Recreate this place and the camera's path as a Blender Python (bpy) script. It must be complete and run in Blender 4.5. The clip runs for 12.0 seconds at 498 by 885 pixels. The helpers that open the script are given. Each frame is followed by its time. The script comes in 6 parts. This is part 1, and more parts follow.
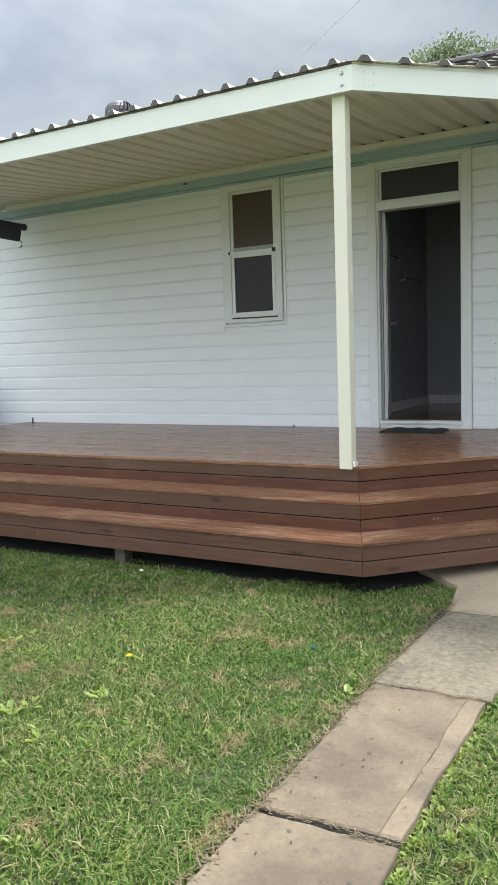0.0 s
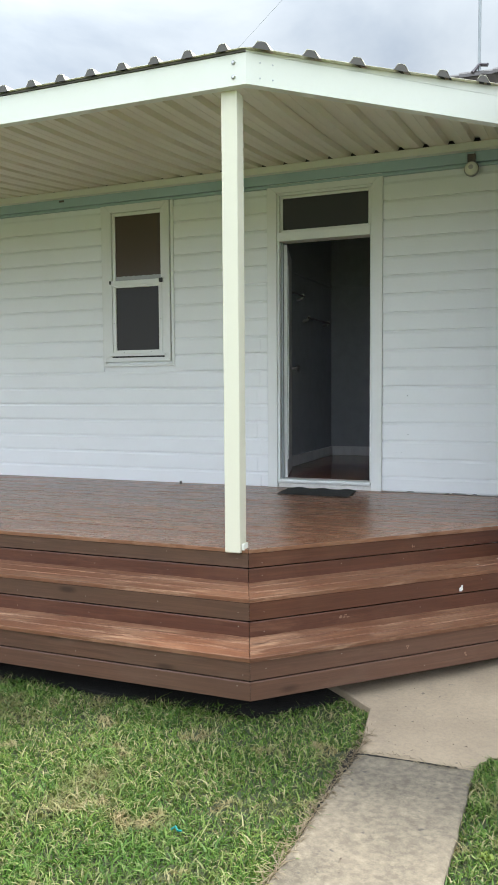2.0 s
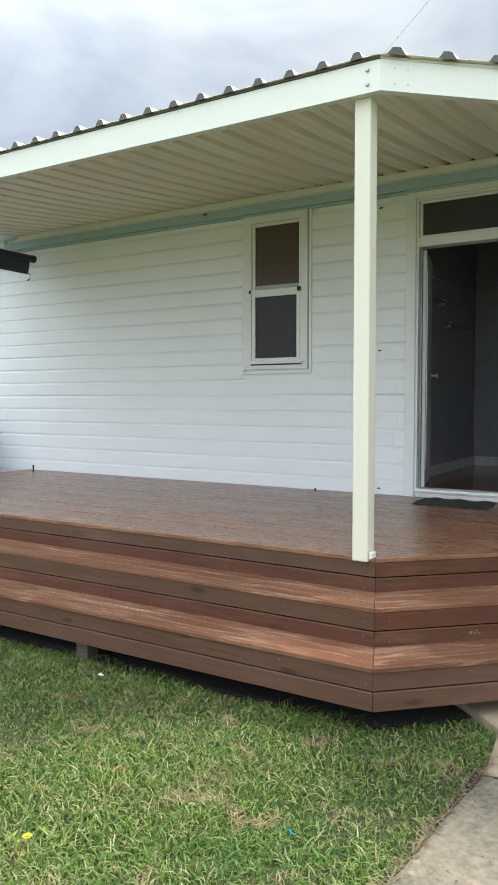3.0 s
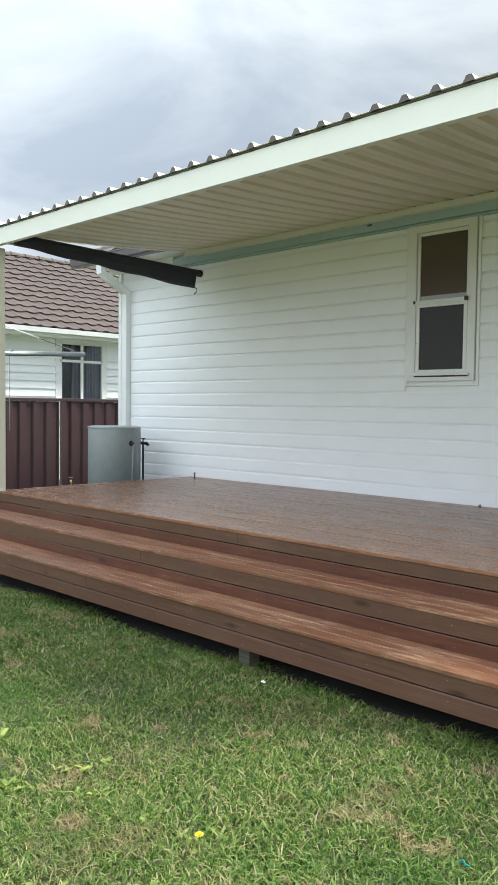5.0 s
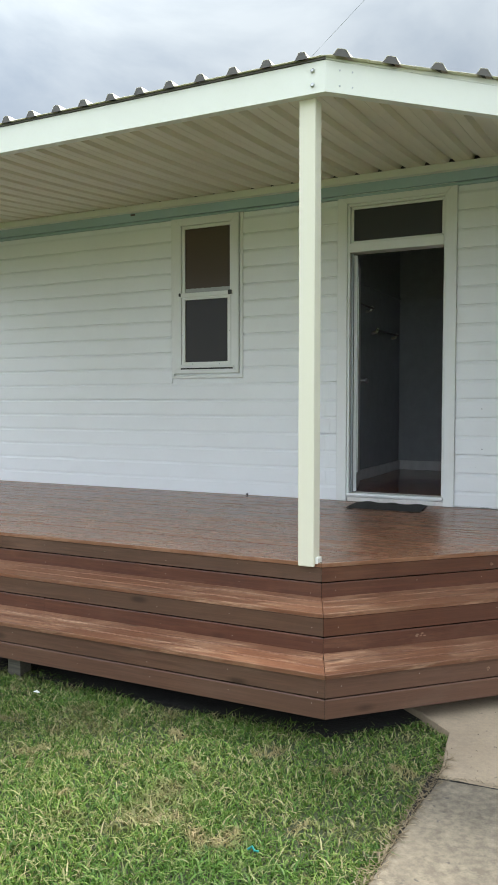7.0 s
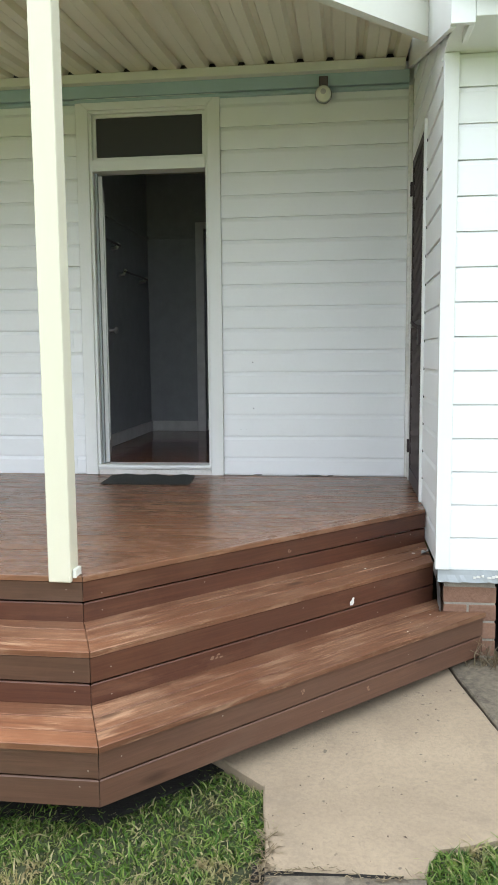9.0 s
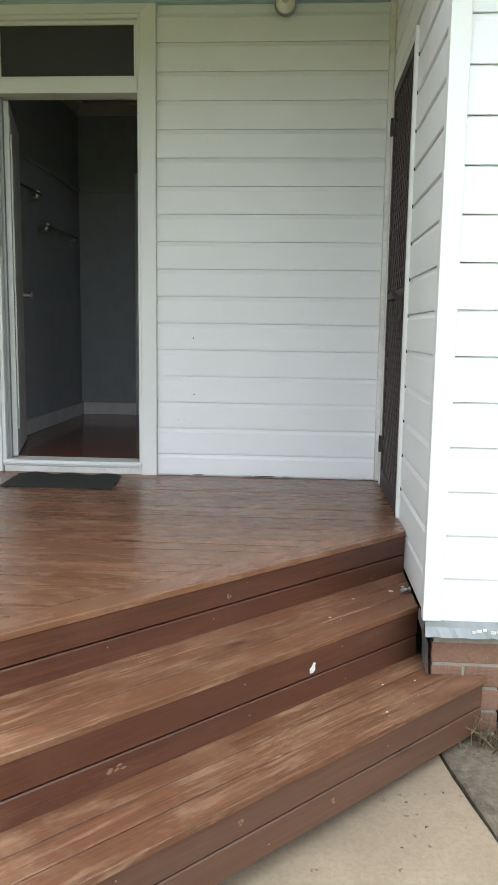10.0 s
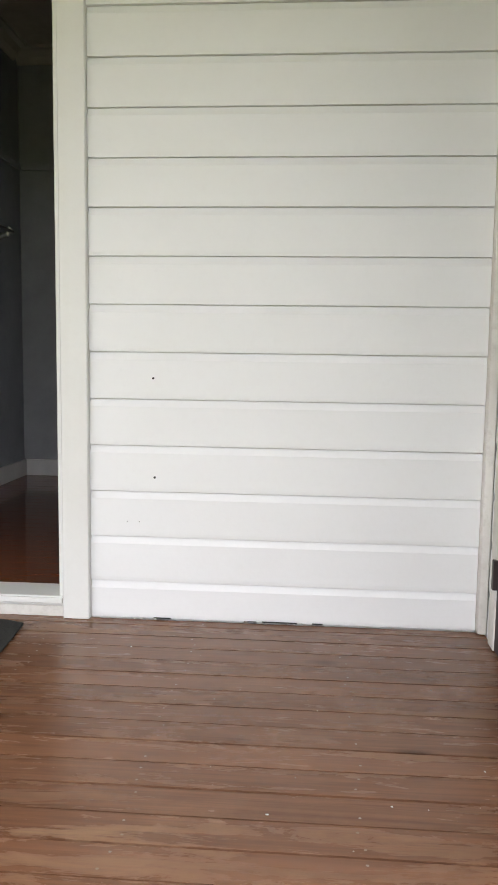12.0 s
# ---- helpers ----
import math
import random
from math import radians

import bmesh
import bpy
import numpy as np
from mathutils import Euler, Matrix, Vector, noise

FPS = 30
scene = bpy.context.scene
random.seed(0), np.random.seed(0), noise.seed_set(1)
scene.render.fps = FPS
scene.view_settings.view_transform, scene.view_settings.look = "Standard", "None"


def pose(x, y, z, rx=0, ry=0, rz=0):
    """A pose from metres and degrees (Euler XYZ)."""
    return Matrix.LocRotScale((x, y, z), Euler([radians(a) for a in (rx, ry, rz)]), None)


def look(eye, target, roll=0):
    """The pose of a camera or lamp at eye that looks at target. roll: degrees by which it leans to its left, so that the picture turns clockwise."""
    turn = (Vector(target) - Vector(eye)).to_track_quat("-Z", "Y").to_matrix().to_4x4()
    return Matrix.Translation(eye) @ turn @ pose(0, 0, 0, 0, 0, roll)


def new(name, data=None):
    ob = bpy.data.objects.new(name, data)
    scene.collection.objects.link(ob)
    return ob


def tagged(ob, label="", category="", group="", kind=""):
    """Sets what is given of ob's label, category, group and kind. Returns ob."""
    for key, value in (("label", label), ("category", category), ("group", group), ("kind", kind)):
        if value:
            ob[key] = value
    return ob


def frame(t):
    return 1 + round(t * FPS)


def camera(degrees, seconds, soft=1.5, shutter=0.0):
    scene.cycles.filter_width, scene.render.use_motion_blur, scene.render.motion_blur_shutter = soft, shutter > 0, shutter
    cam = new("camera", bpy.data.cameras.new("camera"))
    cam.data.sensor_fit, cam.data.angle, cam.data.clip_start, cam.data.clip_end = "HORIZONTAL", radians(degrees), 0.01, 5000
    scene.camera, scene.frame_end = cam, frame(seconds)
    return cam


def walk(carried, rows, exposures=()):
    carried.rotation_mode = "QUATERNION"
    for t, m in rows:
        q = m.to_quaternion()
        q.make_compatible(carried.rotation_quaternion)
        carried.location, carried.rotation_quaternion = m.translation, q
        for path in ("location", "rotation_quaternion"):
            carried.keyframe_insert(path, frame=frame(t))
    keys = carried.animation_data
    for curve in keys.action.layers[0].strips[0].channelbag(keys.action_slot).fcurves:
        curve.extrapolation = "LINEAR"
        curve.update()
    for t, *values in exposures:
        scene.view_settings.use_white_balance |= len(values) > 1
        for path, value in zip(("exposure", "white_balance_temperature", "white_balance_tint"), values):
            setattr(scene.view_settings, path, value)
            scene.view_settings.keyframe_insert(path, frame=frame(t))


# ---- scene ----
cam = camera(35.6, 12.0)
PATH = [
    (0, (0.176, 0.146, 1.442), (-0.794, 1.88, 1.217), -2.0),
    (0.5, (0.053, 0.449, 1.436), (-0.693, 2.293, 1.224), -1.9),
    (1, (-0.04, 0.797, 1.486), (-0.656, 2.69, 1.288), -1.6),
    (1.5, (-0.135, 1.068, 1.509), (-0.753, 2.963, 1.344), -1.1),
    (2, (-0.152, 1.184, 1.532), (-0.901, 3.033, 1.393), -0.4),
    (2.5, (-0.087, 1.221, 1.526), (-1.014, 2.989, 1.399), -0.2),
    (3, (-0.068, 1.199, 1.53), (-1.146, 2.879, 1.412), -0.1),
    (3.5, (-0.082, 1.166, 1.531), (-1.289, 2.757, 1.421), 0.1),
    (3.7, (-0.085, 1.157, 1.535), (-1.334, 2.714, 1.426), 0.1),
    (5.3, (-0.155, 1.145, 1.526), (-1.539, 2.586, 1.437), 0.7),
    (5.5, (-0.148, 1.145, 1.531), (-1.516, 2.602, 1.444), 0.4),
    (6, (-0.126, 1.127, 1.537), (-1.414, 2.655, 1.452), 0.3),
    (6.5, (-0.17, 1.125, 1.538), (-1.281, 2.785, 1.447), 0.7),
    (7, (-0.252, 1.202, 1.513), (-1.138, 2.991, 1.411), 0.0),
    (9, (-0.7, 2.172, 1.509), (-0.943, 4.145, 1.287), -0.5),
    (9.5, (-0.697, 2.663, 1.491), (-0.825, 4.643, 1.239), -0.1),
    (10, (-0.722, 3.143, 1.509), (-0.85, 5.118, 1.224), 0.8),
    (10.5, (-0.696, 3.637, 1.554), (-0.864, 5.608, 1.257), 1.2),
    (11, (-0.655, 4.185, 1.542), (-0.879, 6.154, 1.271), 1.6),
    (11.5, (-0.742, 4.707, 1.472), (-0.998, 6.677, 1.24), 1.8),
    (12, (-0.841, 5.114, 1.537), (-0.989, 7.096, 1.317), 0.8),
]
walk(cam, [(t, look(eye, target, roll)) for t, eye, target, roll in PATH],
     exposures=[(0.0, 2.1, 6200, 6), (1.5, 2.34, 6150, 6), (2.5, 2.38, 6150, 6), (3.5, 2.17, 6250, 5), (7.2, 2.17, 6200, 5), (8.8, 2.53, 6350, 6), (10.5, 2.64, 6600, 7), (10.8, 2.96, 7550, 10), (11.5, 2.92, 7100, 11), (12.0, 3.00, 7000, 13)])


# ---- sky and sun ----
def make_world():
    w = bpy.data.worlds.new("sky")
    scene.world = w
    w.use_nodes = True
    nt = w.node_tree
    nt.nodes.clear()
    n, l = nt.nodes, nt.links
    out, bg = n.new("ShaderNodeOutputWorld"), n.new("ShaderNodeBackground")
    sky = n.new("ShaderNodeTexSky")
    sky.sky_type, sky.sun_disc = "NISHITA", False
    sky.sun_elevation, sky.sun_rotation = radians(57), radians(42)
    mul = n.new("ShaderNodeVectorMath")
    mul.operation = "SCALE"
    mul.inputs["Scale"].default_value = 0.09
    co = n.new("ShaderNodeTexCoord")
    mp = n.new("ShaderNodeMapping")
    mp.inputs["Scale"].default_value = (1.0, 1.0, 2.6)
    no = n.new("ShaderNodeTexNoise")
    no.inputs["Scale"].default_value, no.inputs["Detail"].default_value = 2.3, 7
    no.inputs["Roughness"].default_value, no.inputs["Distortion"].default_value = 0.55, 0.4
    shade = n.new("ShaderNodeValToRGB")
    e = shade.color_ramp.elements
    e[0].position, e[0].color = 0.36, (0.25, 0.275, 0.32, 1)
    e[1].position, e[1].color = 0.60, (0.40, 0.415, 0.435, 1)
    cover = n.new("ShaderNodeMapRange")
    cover.inputs["From Min"].default_value, cover.inputs["From Max"].default_value = 0.28, 0.46
    cover.inputs["To Min"].default_value, cover.inputs["To Max"].default_value = 0.96, 1.0
    mix = n.new("ShaderNodeMix")
    mix.data_type = "RGBA"
    l.new(co.outputs["Generated"], mp.inputs["Vector"])
    l.new(mp.outputs["Vector"], no.inputs["Vector"])
    l.new(no.outputs["Fac"], shade.inputs["Fac"])
    l.new(no.outputs["Fac"], cover.inputs["Value"])
    l.new(sky.outputs["Color"], mul.inputs[0])
    l.new(cover.outputs["Result"], mix.inputs["Factor"])
    l.new(mul.outputs[0], mix.inputs["A"])
    l.new(shade.outputs["Color"], mix.inputs["B"])
    # an overcast sky is brighter overhead than near the horizon
    sep, sq, rise, grade = n.new("ShaderNodeSeparateXYZ"), n.new("ShaderNodeMath"), n.new("ShaderNodeMath"), n.new("ShaderNodeVectorMath")
    sq.operation, sq.inputs[1].default_value = "POWER", 2.0
    rise.operation, rise.inputs[1].default_value, rise.inputs[2].default_value = "MULTIPLY_ADD", 1.20, 0.62
    grade.operation = "SCALE"
    # added gradient: unseen sky towards -y brightened to light the walls, +y dimmed
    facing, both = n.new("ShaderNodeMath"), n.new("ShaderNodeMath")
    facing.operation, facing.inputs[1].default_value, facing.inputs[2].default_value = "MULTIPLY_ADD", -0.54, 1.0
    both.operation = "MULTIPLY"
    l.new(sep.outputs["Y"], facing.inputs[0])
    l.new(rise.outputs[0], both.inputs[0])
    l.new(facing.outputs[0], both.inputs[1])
    l.new(co.outputs["Generated"], sep.inputs[0])
    l.new(sep.outputs["Z"], sq.inputs[0])
    l.new(sq.outputs[0], rise.inputs[0])
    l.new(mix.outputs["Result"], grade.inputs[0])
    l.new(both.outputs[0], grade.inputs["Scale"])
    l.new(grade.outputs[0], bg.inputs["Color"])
    bg.inputs["Strength"].default_value = 1.0
    l.new(bg.outputs["Background"], out.inputs["Surface"])


make_world()
sun = new("sun", bpy.data.lights.new("sun", "SUN"))
sun.data.energy, sun.data.angle, sun.data.color = 1.55, radians(10), (1.0, 0.95, 0.86)
sun.matrix_world = look((0, 0, 20), (-0.365, -0.405, 20 - 0.839))


# ---- materials ----
def material(name, build):
    m = bpy.data.materials.new(name)
    m.use_nodes = True
    nt = m.node_tree
    b = nt.nodes["Principled BSDF"]
    build(nt, b)
    return m


def node(nt, kind, **values):
    nd = nt.nodes.new(kind)
    for k, v in values.items():
        nd.inputs[k.replace("_", " ")].default_value = v
    return nd


def coords(nt, scale=(1, 1, 1), spread=0.0):
    """Object coordinates, stretched, and shifted by the object's own random number."""
    tc = nt.nodes.new("ShaderNodeTexCoord")
    mp = node(nt, "ShaderNodeMapping", Scale=scale)
    src = tc.outputs["Object"]
    if spread:
        oi, add = nt.nodes.new("ShaderNodeObjectInfo"), nt.nodes.new("ShaderNodeVectorMath")
        ml = nt.nodes.new("ShaderNodeMath")
        ml.operation = "MULTIPLY"
        ml.inputs[1].default_value = spread
        nt.links.new(oi.outputs["Random"], ml.inputs[0])
        nt.links.new(src, add.inputs[0])
        nt.links.new(ml.outputs[0], add.inputs[1])
        src = add.outputs[0]
    nt.links.new(src, mp.inputs["Vector"])
    return mp.outputs["Vector"]


def noise_fac(nt, vec, scale, detail=4, rough=0.55, lo=0.35, hi=0.65, distortion=0.0):
    no = node(nt, "ShaderNodeTexNoise", Scale=scale, Detail=detail, Roughness=rough, Distortion=distortion)
    nt.links.new(vec, no.inputs["Vector"])
    mr = node(nt, "ShaderNodeMapRange", From_Min=lo, From_Max=hi)
    nt.links.new(no.outputs["Fac"], mr.inputs["Value"])
    return mr.outputs["Result"]


def blend(nt, fac, a, b, mode="MIX"):
    mx = nt.nodes.new("ShaderNodeMix")
    mx.data_type, mx.blend_type = "RGBA", mode
    for key, v in (("Factor", fac), ("A", a), ("B", b)):
        if isinstance(v, (int, float)):
            mx.inputs[key].default_value = v
        elif isinstance(v, tuple):
            mx.inputs[key].default_value = (*v[:3], 1)
        else:
            nt.links.new(v, mx.inputs[key])
    return mx.outputs["Result"]


def scaled(nt, fac, k):
    ml = nt.nodes.new("ShaderNodeMath")
    ml.operation = "MULTIPLY"
    ml.inputs[1].default_value = k
    nt.links.new(fac, ml.inputs[0])
    return ml.outputs[0]


def bump(nt, b, height, strength, distance=0.01):
    bp = node(nt, "ShaderNodeBump", Strength=strength, Distance=distance)
    nt.links.new(height, bp.inputs["Height"])
    nt.links.new(bp.outputs["Normal"], b.inputs["Normal"])


def paint(name, colour, dirt=(0.45, 0.42, 0.36), amount=0.18, rough=0.45, spec=0.4, metal=0.0, grain=60):
    def build(nt, b):
        v = coords(nt, (1, 1, 1), 13)
        big = noise_fac(nt, v, 1.7, 5, 0.6, 0.42, 0.75)
        fine = noise_fac(nt, v, 45, 3, 0.6, 0.5, 0.85)
        c = blend(nt, scaled(nt, big, amount), colour, dirt)
        c = blend(nt, scaled(nt, fine, amount * 0.5), c, dirt)
        nt.links.new(c, b.inputs["Base Color"])
        b.inputs["Roughness"].default_value = rough
        b.inputs["Specular IOR Level"].default_value = spec
        b.inputs["Metallic"].default_value = metal
        bump(nt, b, noise_fac(nt, v, grain, 3, 0.6, 0, 1), 0.08, 0.004)
    return material(name, build)


def timber(name, base, dark, worn, wear=0.5, rough=0.5, fine=1.0, flaked=0.0):
    """Stained boards: grain along the board's own x, knots, and worn streaks down to the paler wood."""
    def build(nt, b):
        g = coords(nt, (0.9, 26, 26), 37)
        p = coords(nt, (0.5, 3.2, 3.2), 51)
        q = coords(nt, (1.5, 8, 8), 71)
        k = coords(nt, (1.2, 3.6, 3.6), 91)
        grain = noise_fac(nt, g, 3.2, 7, 0.62, 0.3, 0.7, 0.6)
        patch = noise_fac(nt, p, 1.6, 4, 0.6, 0.38, 0.7)
        streak = noise_fac(nt, q, 2.2, 8, 0.72, 0.50, 0.62, 0.4)
        oi = nt.nodes.new("ShaderNodeObjectInfo")
        c = blend(nt, grain, dark, base)
        c = blend(nt, scaled(nt, oi.outputs["Random"], 0.35), c, tuple(x * 1.25 for x in base))
        wf = nt.nodes.new("ShaderNodeMath")
        wf.operation = "MULTIPLY"
        nt.links.new(patch, wf.inputs[0])
        nt.links.new(streak, wf.inputs[1])
        c = blend(nt, scaled(nt, wf.outputs[0], wear), c, worn)
        geo = nt.nodes.new("ShaderNodeNewGeometry")
        broad = noise_fac(nt, geo.outputs["Position"], 1.7, 6, 0.68, 0.42, 0.66, 0.5)
        c = blend(nt, scaled(nt, broad, 0.40), c, tuple(x * 0.62 + 0.012 for x in base))
        dusty = noise_fac(nt, geo.outputs["Position"], 3.1, 6, 0.7, 0.50, 0.72, 0.3)
        c = blend(nt, scaled(nt, dusty, 0.30 * wear), c, worn)
        if flaked:
            # narrow flakes where the stain has come off, and the dark wet-looking stain left between them
            h = coords(nt, (2.2, 42, 42), 113)
            peel = noise_fac(nt, h, 2.6, 9, 0.78, 0.52, 0.57, 0.8)
            zone = noise_fac(nt, geo.outputs["Position"], 2.3, 4, 0.6, 0.50, 0.62, 0.3)
            pf = nt.nodes.new("ShaderNodeMath")
            pf.operation = "MULTIPLY"
            nt.links.new(peel, pf.inputs[0])
            nt.links.new(zone, pf.inputs[1])
            c = blend(nt, scaled(nt, pf.outputs[0], 0.75 * flaked), c, worn)
            h2 = coords(nt, (1.6, 26, 26), 131)
            left = noise_fac(nt, h2, 2.1, 8, 0.75, 0.55, 0.60, 0.6)
            c = blend(nt, scaled(nt, left, 0.6 * flaked), c, dark)
        vo = node(nt, "ShaderNodeTexVoronoi", Scale=1.6, Randomness=1.0)
        nt.links.new(k, vo.inputs["Vector"])
        kn = node(nt, "ShaderNodeMapRange", From_Min=0.05, From_Max=0.14, To_Min=0.75, To_Max=0.0)
        nt.links.new(vo.outputs["Distance"], kn.inputs["Value"])
        c = blend(nt, kn.outputs["Result"], c, tuple(x * 0.45 for x in dark))
        nt.links.new(c, b.inputs["Base Color"])
        rr = node(nt, "ShaderNodeMapRange", To_Min=rough - 0.08, To_Max=rough + 0.22)
        nt.links.new(wf.outputs[0], rr.inputs["Value"])
        nt.links.new(rr.outputs["Result"], b.inputs["Roughness"])
        b.inputs["Specular IOR Level"].default_value = 0.35
        bump(nt, b, grain, 0.12 * fine, 0.003)
    return material(name, build)


def mineral(name, a, c2, c3, big=1.5, small=40, rough=0.85, strength=0.35, spots=0.0):
    def build(nt, b):
        v = coords(nt, (1, 1, 1), 17)
        f1 = noise_fac(nt, v, big, 6, 0.65, 0.35, 0.65, 0.3)
        f2 = noise_fac(nt, v, small, 5, 0.7, 0.4, 0.68)
        f3 = noise_fac(nt, v, big * 5, 5, 0.7, 0.55, 0.75)
        c = blend(nt, f1, a, c2)
        c = blend(nt, scaled(nt, f2, 0.35), c, c3)
        c = blend(nt, scaled(nt, f3, 0.45), c, c3)
        if spots:
            f4 = noise_fac(nt, v, 22, 2, 0.5, 0.70, 0.74)
            c = blend(nt, scaled(nt, f4, spots), c, (0.05, 0.045, 0.04))
        nt.links.new(c, b.inputs["Base Color"])
        b.inputs["Roughness"].default_value = rough
        bump(nt, b, f2, strength, 0.004)
    return material(name, build)


def plain(name, colour, rough=0.5, metal=0.0, spec=0.5):
    def build(nt, b):
        v = coords(nt, (1, 1, 1), 5)
        f = noise_fac(nt, v, 9, 4, 0.6, 0.3, 0.7)
        nt.links.new(blend(nt, f, colour, tuple(x * 0.86 for x in colour)), b.inputs["Base Color"])
        b.inputs["Roughness"].default_value, b.inputs["Metallic"].default_value = rough, metal
        b.inputs["Specular IOR Level"].default_value = spec
    return material(name, build)


WHITE = paint("white_wall_paint", (0.845, 0.86, 0.875), amount=0.07)
TRIM = paint("white_trim_paint", (0.78, 0.79, 0.78), amount=0.10, rough=0.38)
PEEL = paint("peeling_trim_paint", (0.76, 0.75, 0.72), dirt=(0.22, 0.18, 0.14), amount=0.55, rough=0.5)
CREAMPOST = paint("cream_post_paint", (0.70, 0.665, 0.53), dirt=(0.45, 0.42, 0.30), amount=0.06, rough=0.4)
CREAM = paint("cream_metal_paint", (0.74, 0.74, 0.67), dirt=(0.45, 0.42, 0.30), amount=0.10, rough=0.4)
SOFFIT = paint("cream_roof_underside", (0.76, 0.71, 0.57), dirt=(0.45, 0.41, 0.34), amount=0.12, rough=0.42)
BLUE = paint("pale_blue_paint", (0.40, 0.52, 0.56), dirt=(0.3, 0.36, 0.36), amount=0.25, rough=0.5)
SHEET = paint("weathered_roof_sheet", (0.090, 0.082, 0.074), dirt=(0.16, 0.14, 0.11), amount=0.5, rough=0.45)
DECK = timber("deck_top_timber", (0.225, 0.104, 0.057), (0.105, 0.048, 0.027), (0.38, 0.235, 0.140), 0.65, 0.34, 0.9, 0.0)
TREAD = timber("worn_tread_timber", (0.190, 0.080, 0.040), (0.080, 0.033, 0.018), (0.48, 0.300, 0.185), 0.8, 0.5, 1.6, 0.7)
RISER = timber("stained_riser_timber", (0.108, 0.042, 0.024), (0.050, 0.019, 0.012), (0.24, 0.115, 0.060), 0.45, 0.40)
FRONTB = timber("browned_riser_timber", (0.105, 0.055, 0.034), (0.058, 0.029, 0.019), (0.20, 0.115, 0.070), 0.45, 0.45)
SKIRT = timber("weathered_skirt_timber", (0.125, 0.062, 0.039), (0.070, 0.034, 0.022), (0.20, 0.12, 0.075), 0.4, 0.5)
STUMPM = timber("grey_stump_timber", (0.12, 0.105, 0.08), (0.05, 0.045, 0.035), (0.2, 0.18, 0.14), 0.5, 0.8)
CONCRETE = mineral("tan_concrete", (0.225, 0.175, 0.120), (0.120, 0.090, 0.063), (0.060, 0.048, 0.037), 2.4, 60, 0.85, 0.3, 0.8)
TANCON = mineral("pale_tan_concrete", (0.37, 0.285, 0.195), (0.27, 0.205, 0.140), (0.17, 0.135, 0.10), 1.3, 60, 0.85, 0.3, 0.6)
GREYCON = mineral("grey_concrete", (0.155, 0.125, 0.091), (0.085, 0.069, 0.050), (0.34, 0.285, 0.205), 3.2, 34, 0.9, 0.5, 0.7)
# soil blackened past its own tone: the deck's shade is in the colour
SOIL = mineral("shaded_soil", (0.013, 0.011, 0.009), (0.007, 0.006, 0.005), (0.022, 0.018, 0.013), 2, 50, 0.95, 0.8)
TURF = mineral("turf_base", (0.034, 0.048, 0.015), (0.024, 0.034, 0.012), (0.085, 0.070, 0.035), 1.2, 30, 0.95, 0.8)
LAWN = mineral("wide_lawn", (0.098, 0.128, 0.040), (0.075, 0.108, 0.032), (0.170, 0.150, 0.075), 0.7, 60, 0.95, 0.8)
BRICK = mineral("brown_brick", (0.24, 0.13, 0.085), (0.18, 0.095, 0.062), (0.33, 0.20, 0.14), 6, 90, 0.85, 0.6)
MORTAR = mineral("grey_mortar", (0.30, 0.27, 0.23), (0.24, 0.22, 0.19), (0.38, 0.35, 0.3), 6, 90, 0.9, 0.5)
TILE = mineral("brown_roof_tile", (0.070, 0.045, 0.036), (0.045, 0.030, 0.025), (0.12, 0.09, 0.075), 2.5, 30, 0.6, 0.4)
DARKTILE = mineral("charcoal_roof_tile", (0.075, 0.062, 0.056), (0.05, 0.042, 0.038), (0.14, 0.12, 0.11), 2.5, 30, 0.35, 0.3)
FENCEM = plain("maroon_fence_steel", (0.052, 0.025, 0.027), 0.42)
GALV = plain("dull_zinc", (0.33, 0.35, 0.36), 0.45, 0.6)
DULLZINC = plain("weathered_zinc", (0.15, 0.145, 0.155), 0.5, 0.4)
TANKM = plain("grey_tank_paint", (0.28, 0.31, 0.31), 0.4)
NAVY = plain("navy_canvas", (0.020, 0.025, 0.040), 0.6)
BLACK = plain("black_plastic", (0.02, 0.02, 0.022), 0.5)
BROWNM = plain("brown_door_metal", (0.050, 0.036, 0.038), 0.55, 0.0, 0.3)
GUTTER = plain("dark_gutter_metal", (0.10, 0.085, 0.095), 0.35)
STEEL = plain("brushed_steel", (0.55, 0.55, 0.55), 0.3, 1.0)
RUBBER = mineral("dark_mat_fibre", (0.03, 0.032, 0.028), (0.02, 0.02, 0.02), (0.05, 0.05, 0.045), 8, 160, 0.95, 1.0)
ROOMW = plain("grey_room_paint", (0.36, 0.38, 0.41), 0.6)
ROOMT = plain("pale_room_trim", (0.72, 0.73, 0.73), 0.4)
ROOMC = plain("room_ceiling_paint", (0.55, 0.54, 0.50), 0.7)
FLOORM = timber("polished_floor_timber", (0.17, 0.052, 0.020), (0.09, 0.026, 0.012), (0.24, 0.09, 0.035), 0.5, 0.16, 0.2)
CHIP = plain("flaked_white_paint", (0.75, 0.74, 0.70), 0.6)
CURTAIN = plain("white_curtain", (0.62, 0.66, 0.74), 0.8)


def glass_build(nt, b):
    b.inputs["Base Color"].default_value = (0.045, 0.042, 0.040, 1)
    b.inputs["Roughness"].default_value = 0.16
    b.inputs["Specular IOR Level"].default_value = 0.14
    v = coords(nt)
    bump(nt, b, noise_fac(nt, v, 120, 2, 0.5, 0, 1), 0.12, 0.002)


